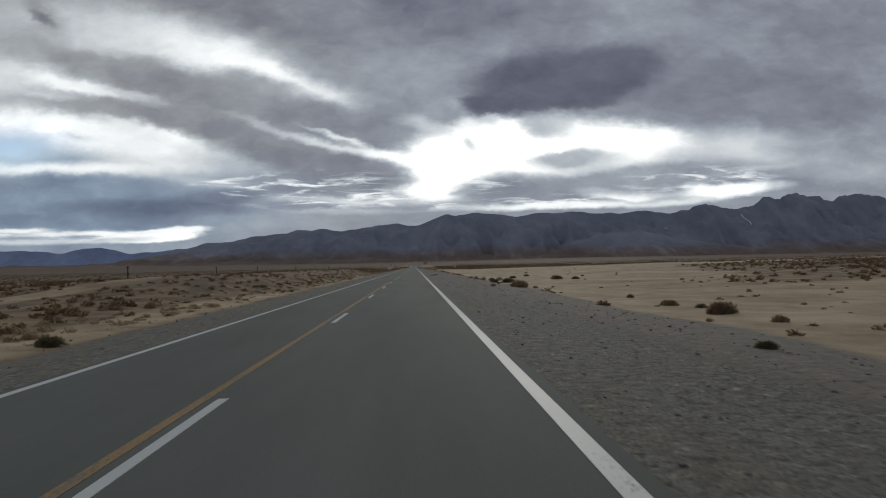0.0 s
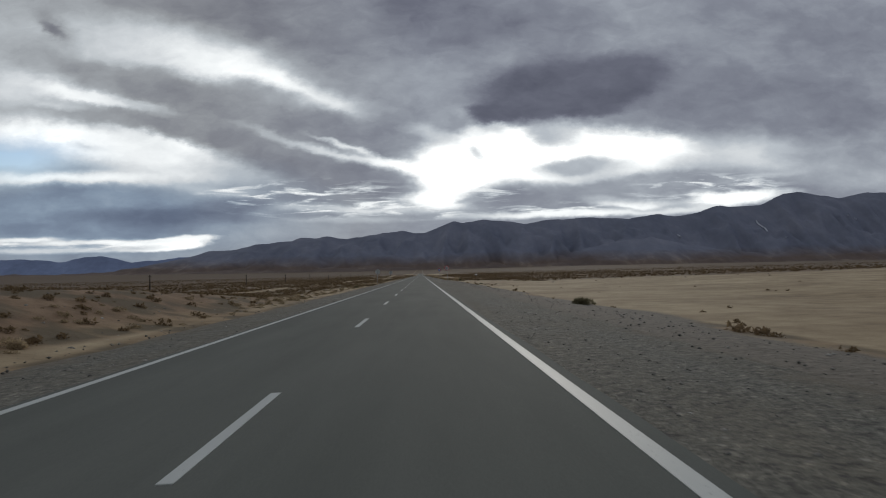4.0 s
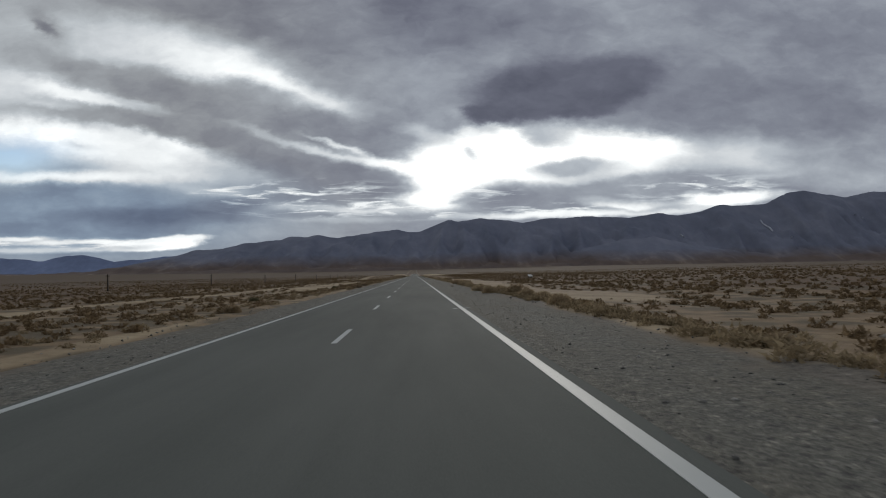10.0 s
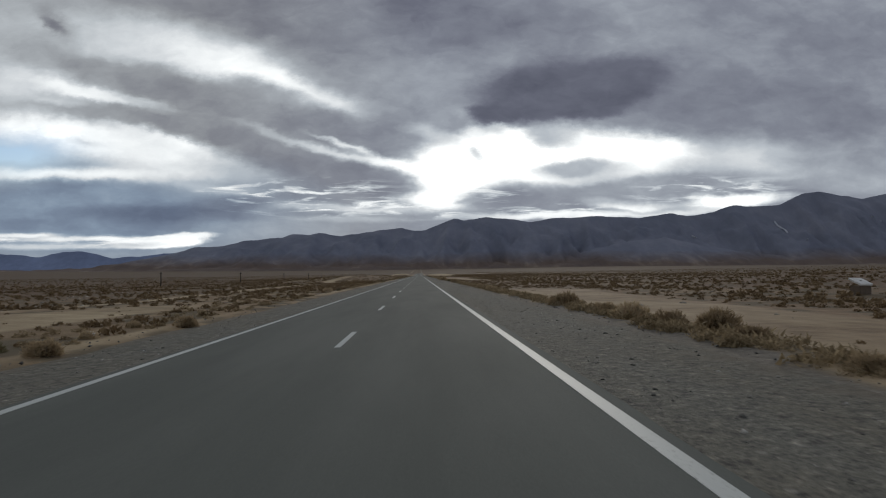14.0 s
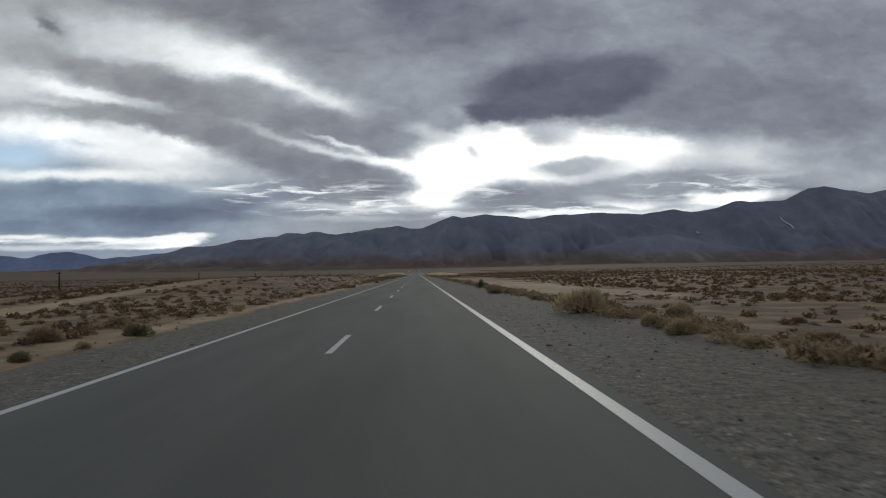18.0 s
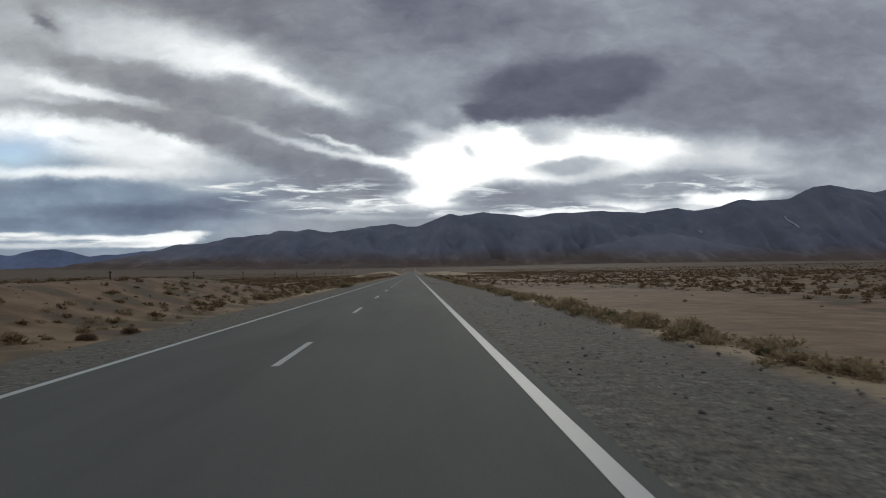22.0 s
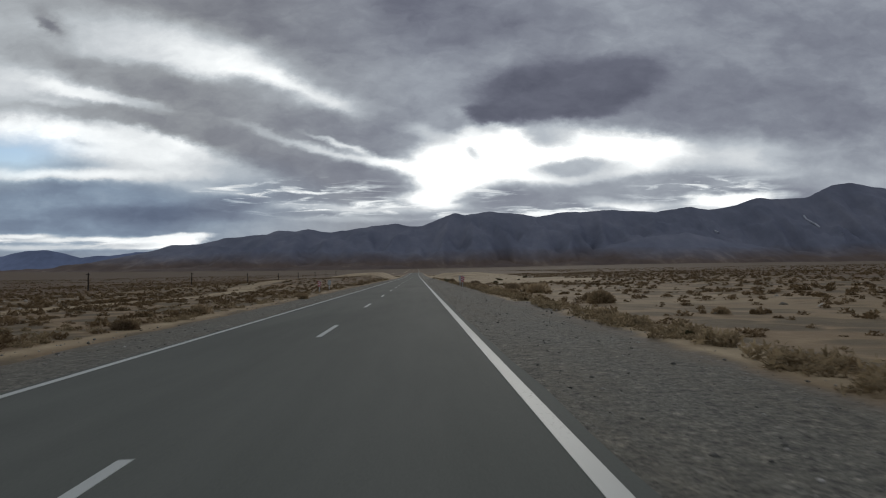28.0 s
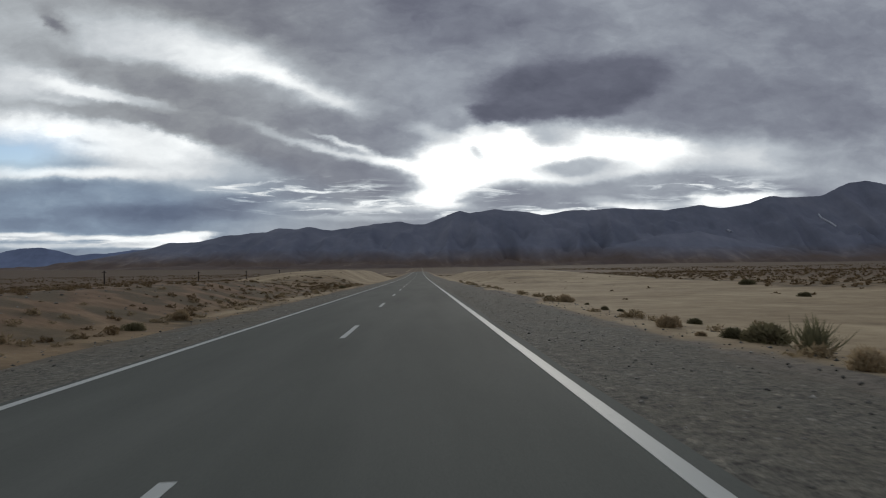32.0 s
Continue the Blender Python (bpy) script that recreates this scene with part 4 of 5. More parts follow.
def marker(m, label, face=True):
    """Hazard marker: a striped board on a short flat post; the face looks along -y."""
    s = empty("hazard_marker", m, label, "hazard marker", "culvert markers")
    part("post", bm_box(-0.05, 0.05, -0.008, 0.022, -0.3, 0.60, 0.004), SIGN_BACK, s, "pale grey flat post")
    w, z0, z1 = 0.15, 0.46, 0.95
    bm = bmesh.new()
    out = [(-w, z1), (w, z1), (w, z0 + 0.06), (w - 0.06, z0), (-w + 0.06, z0), (-w, z0 + 0.06)]
    a = [bm.verts.new((x, -0.012, z)) for x, z in out]
    b = [bm.verts.new((x, -0.024, z)) for x, z in out]
    bm.faces.new(a)
    bm.faces.new(list(reversed(b)))
    for i in range(6):
        bm.faces.new((a[i], a[(i + 1) % 6], b[(i + 1) % 6], b[i]))
    bmesh.ops.recalc_face_normals(bm, faces=bm.faces)
    board = part("board", bm, SIGN_WHITE if face else SIGN_BACK, s, "white board" if face else "weathered grey board")
    for z in (0.54, 0.70, 0.86) if face else ():
        bm = bmesh.new()
        q = [(-w + 0.004, z + 0.09), (-w + 0.004, z + 0.005), (w - 0.004, z - 0.075 - 0.03), (w - 0.004, z - 0.02)]
        q = [(x, min(max(zz, z0 + 0.01), z1 - 0.004)) for x, zz in q]
        if z == 0.54:
            q = [(-w + 0.004, z + 0.09), (-w + 0.004, z + 0.01), (-w + 0.075, z0 + 0.01), (w - 0.065, z0 + 0.01), (w - 0.012, z0 + 0.055)]
        f_ = [bm.verts.new((x, -0.0275, zz)) for x, zz in q]
        g_ = [bm.verts.new((x, -0.023, zz)) for x, zz in q]
        bm.faces.new(f_)
        for i in range(len(q)):
            bm.faces.new((f_[i], f_[(i + 1) % len(q)], g_[(i + 1) % len(q)], g_[i]))
        bmesh.ops.recalc_face_normals(bm, faces=bm.faces)
        part("stripe", bm, SIGN_RED, board, "red diagonal stripe")
    return s


for x, y, turn, label in ((5.97, 819.3, 0, "red and white striped hazard marker beside the shoulder"), (6.20, 826.0, 180, "pale back of a hazard marker beside the shoulder"),
                          (-6.3, 819.4, 0, "red and white striped hazard marker beside the shoulder"), (-6.3, 825.6, 180, "pale back of a hazard marker beside the shoulder")):
    marker(pose(x, y, ground_z(x, y), 0, 0, turn), label, turn == 0)


def pole(m):
    s = empty("telegraph_pole", m, "short dark weathered wooden pole on the plain", "pole", "telegraph poles")
    bm = bm_lathe([(0.15, -0.4), (0.15, 0.0), (0.135, 1.2), (0.12, 2.4), (0.105, 3.25), (0.07, 3.32)], 10)
    for v_ in bm.verts:
        v_.co.x += 0.02 * math.sin(v_.co.z * 1.7)
    part("shaft", bm, WOOD, s)
    arm = part("crossarm", bm_box(-0.42, 0.42, -0.17, -0.10, 2.95, 3.05, 0.012), WOOD, s)
    for x in (-0.36, 0.36):
        part("insulator", bm_lathe([(0.02, 3.04), (0.045, 3.07), (0.045, 3.12), (0.025, 3.17)], 8), CONCRETE, arm).location = (x, -0.135, 0)
    return s


POLES = [145, 205, 260, 337, 402, 468, 533, 602, 672, 731, 783, 833, 885, 942, 997, 1050, 1100, 1149, 1201, 1253]
first_pole = None
for i, y in enumerate(POLES):
    x = -58.4 + 0.5 * math.sin(i * 2.3)
    m = pose(x, y, ground_z(x, y), 1.2 * math.sin(i * 1.9), 1.5 * math.sin(i * 3.1), 4 * math.sin(i))
    first_pole = pole(m) if first_pole is None else (copy_thing(first_pole, m), first_pole)[1]

# small plastered block on the right-hand plain, with a pale sloping top
bx, by = 27.5, 418.9
block = empty("well_block", pose(bx, by, ground_z(bx, by), 0, 0, 12), "small brown rendered block with a pale sloping cap on scrub", "block")
part("body", bm_box(-0.42, 0.42, -0.36, 0.36, -0.2, 0.52, 0.03), MUD, block, "brown rendered body")
bm = bm_box(-0.47, 0.47, -0.41, 0.41, 0.52, 0.64, 0.02)
for v_ in bm.verts:
    v_.co.z += 0.42 * (v_.co.y + 0.41)
part("cap", bm, WHITEWASH, block, "whitewashed cap")
part("stub", bm_lathe([(0.07, 0.62), (0.07, 0.82), (0.04, 0.85)], 10), CONCRETE, block)

# torn tyre strips on the shoulders
def tyre_strip(x, y, length, turn):
    bm = bmesh.new()
    rows = []
    for i in range(15):
        a = i / 14
        cx_, cy_ = 0.16 * math.sin(a * 3.0), length * a
        z = 0.05 + 0.04 * math.sin(a * 6.0)
        w = 0.075 * (1 - 0.4 * abs(2 * a - 1)) * (0.8 + 0.3 * math.sin(i * 2.7))
        rows.append([bm.verts.new(p) for p in ((cx_ - w, cy_, z - 0.02), (cx_ - w * 0.3, cy_, z + 0.03), (cx_ + w * 0.4, cy_, z + 0.03), (cx_ + w, cy_, z - 0.03), (cx_, cy_, z - 0.055))])
    for a, b in zip(rows, rows[1:]):
        for i in range(5):
            bm.faces.new((a[i], a[(i + 1) % 5], b[(i + 1) % 5], b[i]))
    bm.faces.new(list(reversed(rows[0])))
    bm.faces.new(rows[-1])
    bmesh.ops.recalc_face_normals(bm, faces=bm.faces)
    ob = tagged(part("tyre_strip", bm, RUBBER, None), "torn black tyre strip lying on the gravel shoulder", "tyre strip")
    ob.matrix_basis = pose(x, y, float(bed(x)) - 0.03, 0, 0, turn)


tyre_strip(-4.41, 214.4, 1.1, 0)
tyre_strip(4.89, 88.6, 0.85, 75)

# bleached plank on the right shoulder
PLANK = plain("bleached_wood", (0.34, 0.31, 0.27), 0.85, 0.0, 0.2, 8.0, 0.003)
bm = bm_box(-0.34, 0.34, -0.05, 0.05, 0.0, 0.035, 0.006)
for v_ in bm.verts:
    v_.co.z += 0.03 * (v_.co.x + 0.34)
    v_.co.y *= 1.0 - 0.35 * (v_.co.x + 0.34)
plank = tagged(part("plank", bm, PLANK, None), "short bleached wooden plank lying on the gravel shoulder", "plank")
plank.matrix_basis = pose(4.19, 667.8, float(bed(4.19)) - 0.034, 0, 1.7, 18)


# scraps of white plastic at the edge of the brush
def plastic_scrap(x, y, turn):
    bm = bmesh.new()
    bmesh.ops.create_icosphere(bm, subdivisions=2, radius=0.11)
    for v_ in bm.verts:
        q = noise.noise(v_.co * 14 + Vector((x, y, 0)))
        v_.co *= 1 + 0.5 * q
        v_.co.z = max(v_.co.z * 0.8 + 0.07, 0)
    ob = tagged(part("plastic_scrap", bm, WHITEWASH, None), "crumpled white plastic scrap lying on sandy ground", "litter", "plastic litter")
    ob.matrix_basis = pose(x, y, ground_z(x, y), 0, 0, turn)


plastic_scrap(-6.2, 712.0, 20)
plastic_scrap(-6.3, 397.0, 130)

# ---------------------------------------------------------------- shrubs
def shrub_material(name, dark, mid, pale, island=False):
    mat, net, bsdf = material(name, 0.9)
    if island:
        k = net.n("ShaderNodeNewGeometry").outputs["Random Per Island"]
    else:
        k = net.n("ShaderNodeObjectInfo").outputs["Random"]
    p = where(net)
    g = net.noise(p, 7.0, 3.0, 0.6)
    g0 = net.noise(p, 0.8, 3.0, 0.6)
    k2 = net.math("MULTIPLY_ADD", k, 0.35 if island else 0.55, net.math("MULTIPLY_ADD", g0, 0.55 if island else 0.0, net.math("MULTIPLY", g, 0.25 if island else 0.5)))
    net.t.links.new(net.ramp(k2, [(0.15, dark), (0.5, mid), (0.9, pale)]), bsdf.inputs["Base Color"])
    bsdf.inputs["Specular IOR Level"].default_value = 0.1
    ramp_out = bsdf.inputs["Base Color"].links[0].from_socket
    thin = net.n("ShaderNodeBsdfTranslucent", {"Color": ramp_out})
    both = net.n("ShaderNodeMixShader", {0: 0.45 if island else 0.50, 1: bsdf.outputs[0], 2: thin.outputs[0]})
    net.t.links.new(both.outputs[0], net.t.nodes["Material Output"].inputs[0])
    return mat


LEAF = [shrub_material("straw_foliage", (0.260, 0.195, 0.118), (0.420, 0.325, 0.205), (0.560, 0.455, 0.305)),
        shrub_material("brown_foliage", (0.150, 0.108, 0.066), (0.250, 0.185, 0.115), (0.370, 0.285, 0.185)),
        shrub_material("olive_foliage", (0.085, 0.080, 0.047), (0.150, 0.138, 0.080), (0.240, 0.212, 0.125)),
        shrub_material("green_spikes", (0.090, 0.094, 0.054), (0.150, 0.150, 0.086), (0.230, 0.212, 0.125))]
TWIG = plain("dry_twigs", (0.125, 0.098, 0.068), 0.9, 0.0, 0.25, 12.0)
FIELD = shrub_material("field_brush", (0.072, 0.049, 0.028), (0.150, 0.104, 0.058), (0.330, 0.245, 0.146), True)


def raw_mesh(name, co, tris, mat):
    me = bpy.data.meshes.new(name)
    co, tris = np.asarray(co, np.float32), np.asarray(tris, np.int32)
    me.vertices.add(len(co))
    me.vertices.foreach_set("co", co.ravel())
    me.loops.add(tris.size)
    me.loops.foreach_set("vertex_index", tris.ravel())
    me.polygons.add(len(tris))
    me.polygons.foreach_set("loop_start", np.arange(len(tris), dtype=np.int32) * 3)
    me.update(calc_edges=True)
    me.materials.append(mat)
    return me


def blades(rng, n, r, length, width, spread_, droop, tall):
    """Thin bent blades from the root outwards: points and triangles."""
    co, tr = [], []
    for _ in range(n):
        az = rng.uniform(0, 6.283)
        el = math.radians(rng.uniform(90 - spread_, 90))
        l = length * rng.uniform(0.55, 1.0)
        d = np.array([math.cos(az) * math.cos(el), math.sin(az) * math.cos(el), math.sin(el) * tall])
        root = np.array([rng.normal(0, 0.12), rng.normal(0, 0.12), -0.02]) * r
        side = np.array([-math.sin(az + rng.uniform(-1, 1)), math.cos(az), 0.0])
        w = width * rng.uniform(0.6, 1.3)
        mid = root + d * l * 0.55 + rng.normal(0, 0.03, 3)
        tip = root + d * l + np.array([0, 0, -droop * l * math.cos(el)]) + rng.normal(0, 0.04, 3)
        i = len(co)
        co += [root - side * w, root + side * w, mid - side * w * 0.8, mid + side * w * 0.8, tip]
        tr += [(i, i + 1, i + 2), (i + 1, i + 3, i + 2), (i + 2, i + 3, i + 4)]
    return co, tr


def leaves(rng, n, size, tall, width=0.26):
    """Narrow pointed leaves and twig tips through the outer part of a low, uneven dome of radius 0.5."""
    lobes = [(rng.uniform(0, 6.283), rng.uniform(0.06, 0.24), rng.uniform(0.20, 0.32)) for _ in range(6)]
    pick = rng.randint(0, 6, n)
    a, off, rad = [np.array([lobes[i][q] for i in pick]) for q in range(3)]
    v_ = rng.normal(0, 1, (n, 3))
    v_[:, 2] = np.abs(v_[:, 2])
    v_ /= np.linalg.norm(v_, axis=1)[:, None]
    rr = rad * rng.uniform(0.45, 1.0, n) ** 0.6
    p = np.stack([np.cos(a) * off, np.sin(a) * off, np.zeros(n)], -1) + v_ * rr[:, None] * np.array([1, 1, tall * 1.5])
    grow = v_ * np.array([1, 1, 0.6]) + np.array([0, 0, 0.55]) + rng.normal(0, 0.45, (n, 3))
    grow /= np.linalg.norm(grow, axis=1)[:, None]
    side = np.cross(grow, rng.normal(0, 1, (n, 3)))
    side /= np.linalg.norm(side, axis=1)[:, None] + 1e-6
    l = size * rng.uniform(0.6, 1.4, n)[:, None]
    co = np.stack([p - side * l * width, p + side * l * width, p + grow * l], 1).reshape(-1, 3)
    tr = np.arange(3 * n).reshape(-1, 3)
    return co, tr


# unit shrubs about one metre wide: (twig mesh, foliage mesh) per kind
SHRUB_MESH = []
for kind, (nb, nl, spread_, droop, tall) in enumerate([(90, 1500, 75, 0.10, 0.80), (80, 1500, 80, 0.20, 0.66), (70, 1500, 80, 0.15, 0.72), (120, 0, 72, 0.05, 0.95)]):
    for var in range(3):
        rng = np.random.RandomState(100 + kind * 10 + var)
        if kind == 3:
            c1, t1 = blades(rng, 40, 0.5, 0.40, 0.006, 60, 0.0, 0.9)
            c2, t2 = blades(rng, 150, 0.5, 0.62, 0.022, 72, -0.08, 0.95)
        else:
            c1, t1 = blades(rng, nb, 0.5, 0.56, 0.0055, spread_, droop, tall)
            c2, t2 = leaves(rng, nl, 0.095, tall, 0.16)
        SHRUB_MESH.append((raw_mesh("stem", c1, t1, TWIG), raw_mesh("foliage", c2, t2, LEAF[kind])))

KIND_LABEL = ["pale straw-coloured dry shrub at the road edge", "brown dry desert shrub on sandy ground", "dark olive desert shrub on sandy ground", "spiky grey-green desert plant on sandy ground"]
KIND_NAME = ["dry_shrub", "dry_shrub", "desert_shrub", "spiky_plant"]


def shrub(x, y, width, kind, var, turn, squash=1.0):
    m = pose(x, y, ground_z(x, y) - 0.01 if x > GRAVEL_R or x < GRAVEL_L else float(bed(x)) - 0.035, 0, 0, turn)
    s = empty(KIND_NAME[kind], m, KIND_LABEL[kind], "shrub", "roadside shrubs")
    for name, me in zip(("stem", "foliage"), SHRUB_MESH[kind * 3 + var % 3]):
        o = new(name, me)
        o.parent = s
        o.scale = (width * 1.35, width * 1.35, width * 1.35 * squash)
    return s


SHRUBS_A = [  # x, y, width, kind
    (6.74, 14.03, 0.28, 2), (8.54, 19.58, 0.17, 0), (-5.46, 18.83, 0.49, 2), (9.89, 19.13, 0.36, 0), (9.84, 21.53, 0.67, 1), (10.33, 23.99, 0.30, 2), (9.87, 25.22, 0.45, 1), (10.21, 29.90, 0.26, 2), (7.92, 42.27, 0.97, 1), (8.71, 41.43, 0.29, 0), (7.27, 46.41, 0.18, 2), (-5.74, 46.29, 0.25, 2), (7.80, 52.53, 0.57, 2), (8.95, 53.34, 0.88, 2), (7.88, 61.38, 0.46, 0), (9.11, 59.97, 0.59, 0), (8.84, 63.30, 0.43, 2), (13.62, 58.08, 0.77, 1), (14.86, 57.12, 0.53, 1)]
SHRUBS_B = [  # x, y, width, kind
    (11.17, 65.88, 0.56, 1), (7.77, 72.45, 0.38, 2), (18.50, 68.79, 0.30, 2), (13.76, 73.71, 0.51, 1), (17.05, 93.08, 0.44, 1), (9.04, 181.18, 0.28, 1), (8.93, 187.15, 0.27, 1), (9.94, 185.80, 0.29, 1), (8.78, 190.42, 0.36, 2), (9.43, 187.87, 0.28, 1), (-5.58, 199.87, 0.73, 1), (-5.12, 202.15, 0.50, 0), (-5.42, 207.22, 0.34, 2), (-5.27, 209.68, 0.43, 0), (-5.44, 225.66, 0.59, 1), (8.05, 230.76, 0.68, 0), (9.17, 229.98, 0.65, 0), (8.36, 235.68, 0.59, 0), (8.94, 235.17, 0.83, 2), (8.50, 239.13, 0.50, 1)]
SHRUBS_C = [  # x, y, width, kind
    (11.91, 236.49, 0.85, 1), (12.37, 236.34, 0.40, 2), (8.64, 241.68, 1.21, 0), (12.98, 236.13, 0.68, 0), (9.09, 249.12, 0.94, 0), (8.96, 253.23, 0.90, 0), (8.55, 255.89, 0.81, 0), (8.37, 257.66, 0.84, 0), (8.11, 259.34, 0.84, 1), (6.71, 295.71, 0.76, 0), (7.26, 296.16, 0.48, 0), (7.59, 299.73, 0.76, 0), (7.26, 301.74, 0.69, 0), (8.09, 303.06, 0.59, 0), (-5.97, 299.49, 0.70, 0), (6.91, 303.51, 0.80, 0), (7.03, 307.65, 1.17, 0), (6.80, 312.06, 0.93, 0), (5.96, 311.68, 0.85, 0), (-8.01, 311.62, 0.54, 2)]
SHRUBS_D = [  # x, y, width, kind
    (5.86, 317.08, 0.84, 0), (5.03, 334.30, 0.23, 2), (6.57, 334.39, 0.59, 0), (6.81, 339.04, 1.06, 0), (8.27, 339.43, 0.65, 0), (-5.35, 340.72, 0.60, 0), (-6.32, 341.47, 0.50, 0), (6.63, 343.39, 1.14, 0), (-5.58, 342.37, 0.30, 2), (-5.40, 343.72, 0.58, 1), (-5.64, 347.68, 0.43, 2), (6.48, 349.69, 1.19, 0), (-5.30, 351.34, 0.81, 1), (-5.58, 364.24, 0.81, 1), (6.62, 388.66, 0.52, 0), (7.26, 392.65, 0.59, 1), (7.90, 395.35, 0.98, 0), (-5.47, 393.67, 0.65, 0), (7.01, 395.59, 0.62, 0), (6.91, 397.78, 0.86, 0)]
SHRUBS_E = [  # x, y, width, kind
    (-6.25, 396.82, 0.40, 0), (7.26, 401.56, 0.71, 0), (-6.58, 399.97, 0.40, 0), (-5.29, 400.42, 0.66, 0), (6.80, 405.22, 1.04, 0), (6.29, 470.58, 0.96, 0), (6.33, 472.98, 0.30, 2), (6.52, 475.74, 0.66, 0), (6.78, 479.61, 0.65, 0), (6.82, 486.18, 0.80, 0), (7.01, 498.40, 0.55, 1), (6.43, 500.02, 0.42, 0), (7.82, 500.53, 0.62, 1), (-5.51, 502.15, 0.40, 2), (6.26, 502.03, 0.60, 0), (6.31, 503.86, 0.47, 0), (-5.45, 504.16, 0.29, 0), (-7.03, 505.54, 0.79, 0), (-5.50, 506.86, 0.58, 2), (6.10, 508.66, 1.27, 0)]
SHRUBS_F = [  # x, y, width, kind
    (8.89, 508.63, 0.80, 0), (10.84, 506.32, 0.41, 1), (-7.03, 509.35, 0.58, 0), (5.85, 526.66, 0.84, 0), (6.27, 530.59, 0.95, 1), (6.26, 539.89, 0.87, 3), (6.69, 552.52, 0.52, 0), (6.47, 554.08, 0.50, 2), (6.52, 556.06, 0.86, 0), (-5.55, 558.19, 0.51, 0), (6.61, 559.12, 0.91, 0), (6.82, 561.67, 0.58, 2), (-5.49, 561.43, 0.50, 2), (7.12, 565.57, 0.71, 0), (6.50, 576.16, 0.90, 0), (6.68, 580.94, 0.56, 2), (6.85, 583.82, 0.39, 1), (6.91, 585.86, 0.46, 0), (-5.31, 596.06, 0.31, 2), (-5.11, 597.38, 0.54, 2)]
SHRUBS_G = [  # x, y, width, kind
    (6.79, 606.72, 0.24, 1), (6.72, 608.43, 0.26, 2), (6.89, 611.28, 0.60, 0), (6.81, 613.23, 0.58, 0), (-5.52, 615.00, 0.40, 1), (6.72, 615.39, 0.40, 2), (-5.25, 616.68, 0.37, 1), (6.66, 619.35, 0.86, 0), (6.45, 635.17, 0.43, 0), (6.49, 637.69, 0.47, 2), (6.65, 662.30, 0.57, 1), (7.31, 661.82, 0.62, 0), (7.30, 664.85, 0.83, 0), (6.58, 665.42, 1.07, 1), (-5.26, 665.90, 0.36, 2), (6.63, 667.76, 0.47, 1), (-5.28, 667.55, 1.04, 0), (-5.49, 669.08, 0.39, 2), (6.68, 670.16, 0.97, 0), (10.58, 669.98, 0.48, 1)]
SHRUBS_H = [  # x, y, width, kind
    (-5.33, 670.88, 0.87, 1), (-5.25, 672.98, 0.81, 0), (7.24, 675.44, 0.83, 2), (-7.21, 673.76, 0.42, 2), (6.79, 681.95, 0.60, 2), (7.50, 705.83, 0.90, 2), (8.09, 705.62, 0.37, 2), (7.40, 707.27, 0.66, 1), (7.97, 711.17, 0.99, 0), (-7.60, 711.50, 0.62, 0), (-5.87, 711.02, 0.66, 0), (8.21, 715.61, 0.99, 0), (-8.15, 714.11, 0.40, 2), (8.16, 721.64, 1.21, 2), (13.22, 713.48, 0.52, 2), (8.23, 728.18, 1.03, 0), (7.89, 733.13, 0.88, 2), (10.03, 791.21, 1.22, 0), (10.19, 793.10, 0.85, 1), (9.94, 805.85, 1.26, 0)]
SHRUBS_I = [  # x, y, width, kind
    (11.37, 783.08, 0.52, 0), (-6.07, 781.79, 0.77, 1), (10.15, 810.08, 0.96, 0), (10.12, 817.82, 1.25, 1), (-6.26, 788.72, 0.76, 0), (7.36, 798.71, 0.64, 0), (6.36, 800.75, 0.35, 0), (6.84, 802.76, 0.85, 0), (7.47, 802.46, 0.52, 0), (-5.03, 804.08, 0.65, 0), (7.27, 806.36, 0.89, 1), (-5.76, 807.26, 0.58, 0), (6.87, 810.68, 0.88, 0), (6.86, 816.80, 0.88, 0), (7.80, 826.67, 0.53, 1), (6.37, 827.39, 0.67, 1), (8.52, 835.43, 1.26, 1), (7.84, 842.96, 0.66, 0), (7.19, 853.13, 0.62, 1), (6.88, 854.51, 1.14, 1)]
SHRUBS_J = [  # x, y, width, kind
    (6.83, 857.27, 0.63, 2), (13.20, 854.96, 0.66, 2), (6.73, 858.80, 0.83, 2), (6.67, 862.58, 0.53, 2), (6.87, 865.49, 0.71, 2), (6.78, 868.34, 0.31, 1), (6.71, 872.15, 0.42, 2), (7.27, 882.53, 0.81, 2), (6.71, 879.33, 0.48, 0), (7.17, 881.07, 0.74, 3), (7.11, 883.26, 0.45, 2), (6.54, 883.38, 0.20, 0), (6.68, 885.27, 0.45, 0), (8.19, 887.61, 0.35, 2), (20.82, 882.99, 0.58, 2), (7.45, 892.65, 0.28, 2), (7.95, 892.50, 0.22, 2), (17.80, 886.53, 0.94, 2), (8.06, 897.18, 0.18, 2), (7.05, 899.70, 0.43, 2)]
SHRUBS_K = [  # x, y, width, kind
    (19.04, 900.99, 0.51, 2), (29.36, 926.43, 1.23, 2)]
SHRUBS = SHRUBS_A + SHRUBS_B + SHRUBS_C + SHRUBS_D + SHRUBS_E + SHRUBS_F + SHRUBS_G + SHRUBS_H + SHRUBS_I + SHRUBS_J + SHRUBS_K

placed = []
for i, (x, y, w, kind) in enumerate(SHRUBS):
    shrub(x, y, w, kind, i, 47 * i, 0.85 + 0.3 * ((i * 37) % 10) / 10)
    placed.append((x, y))

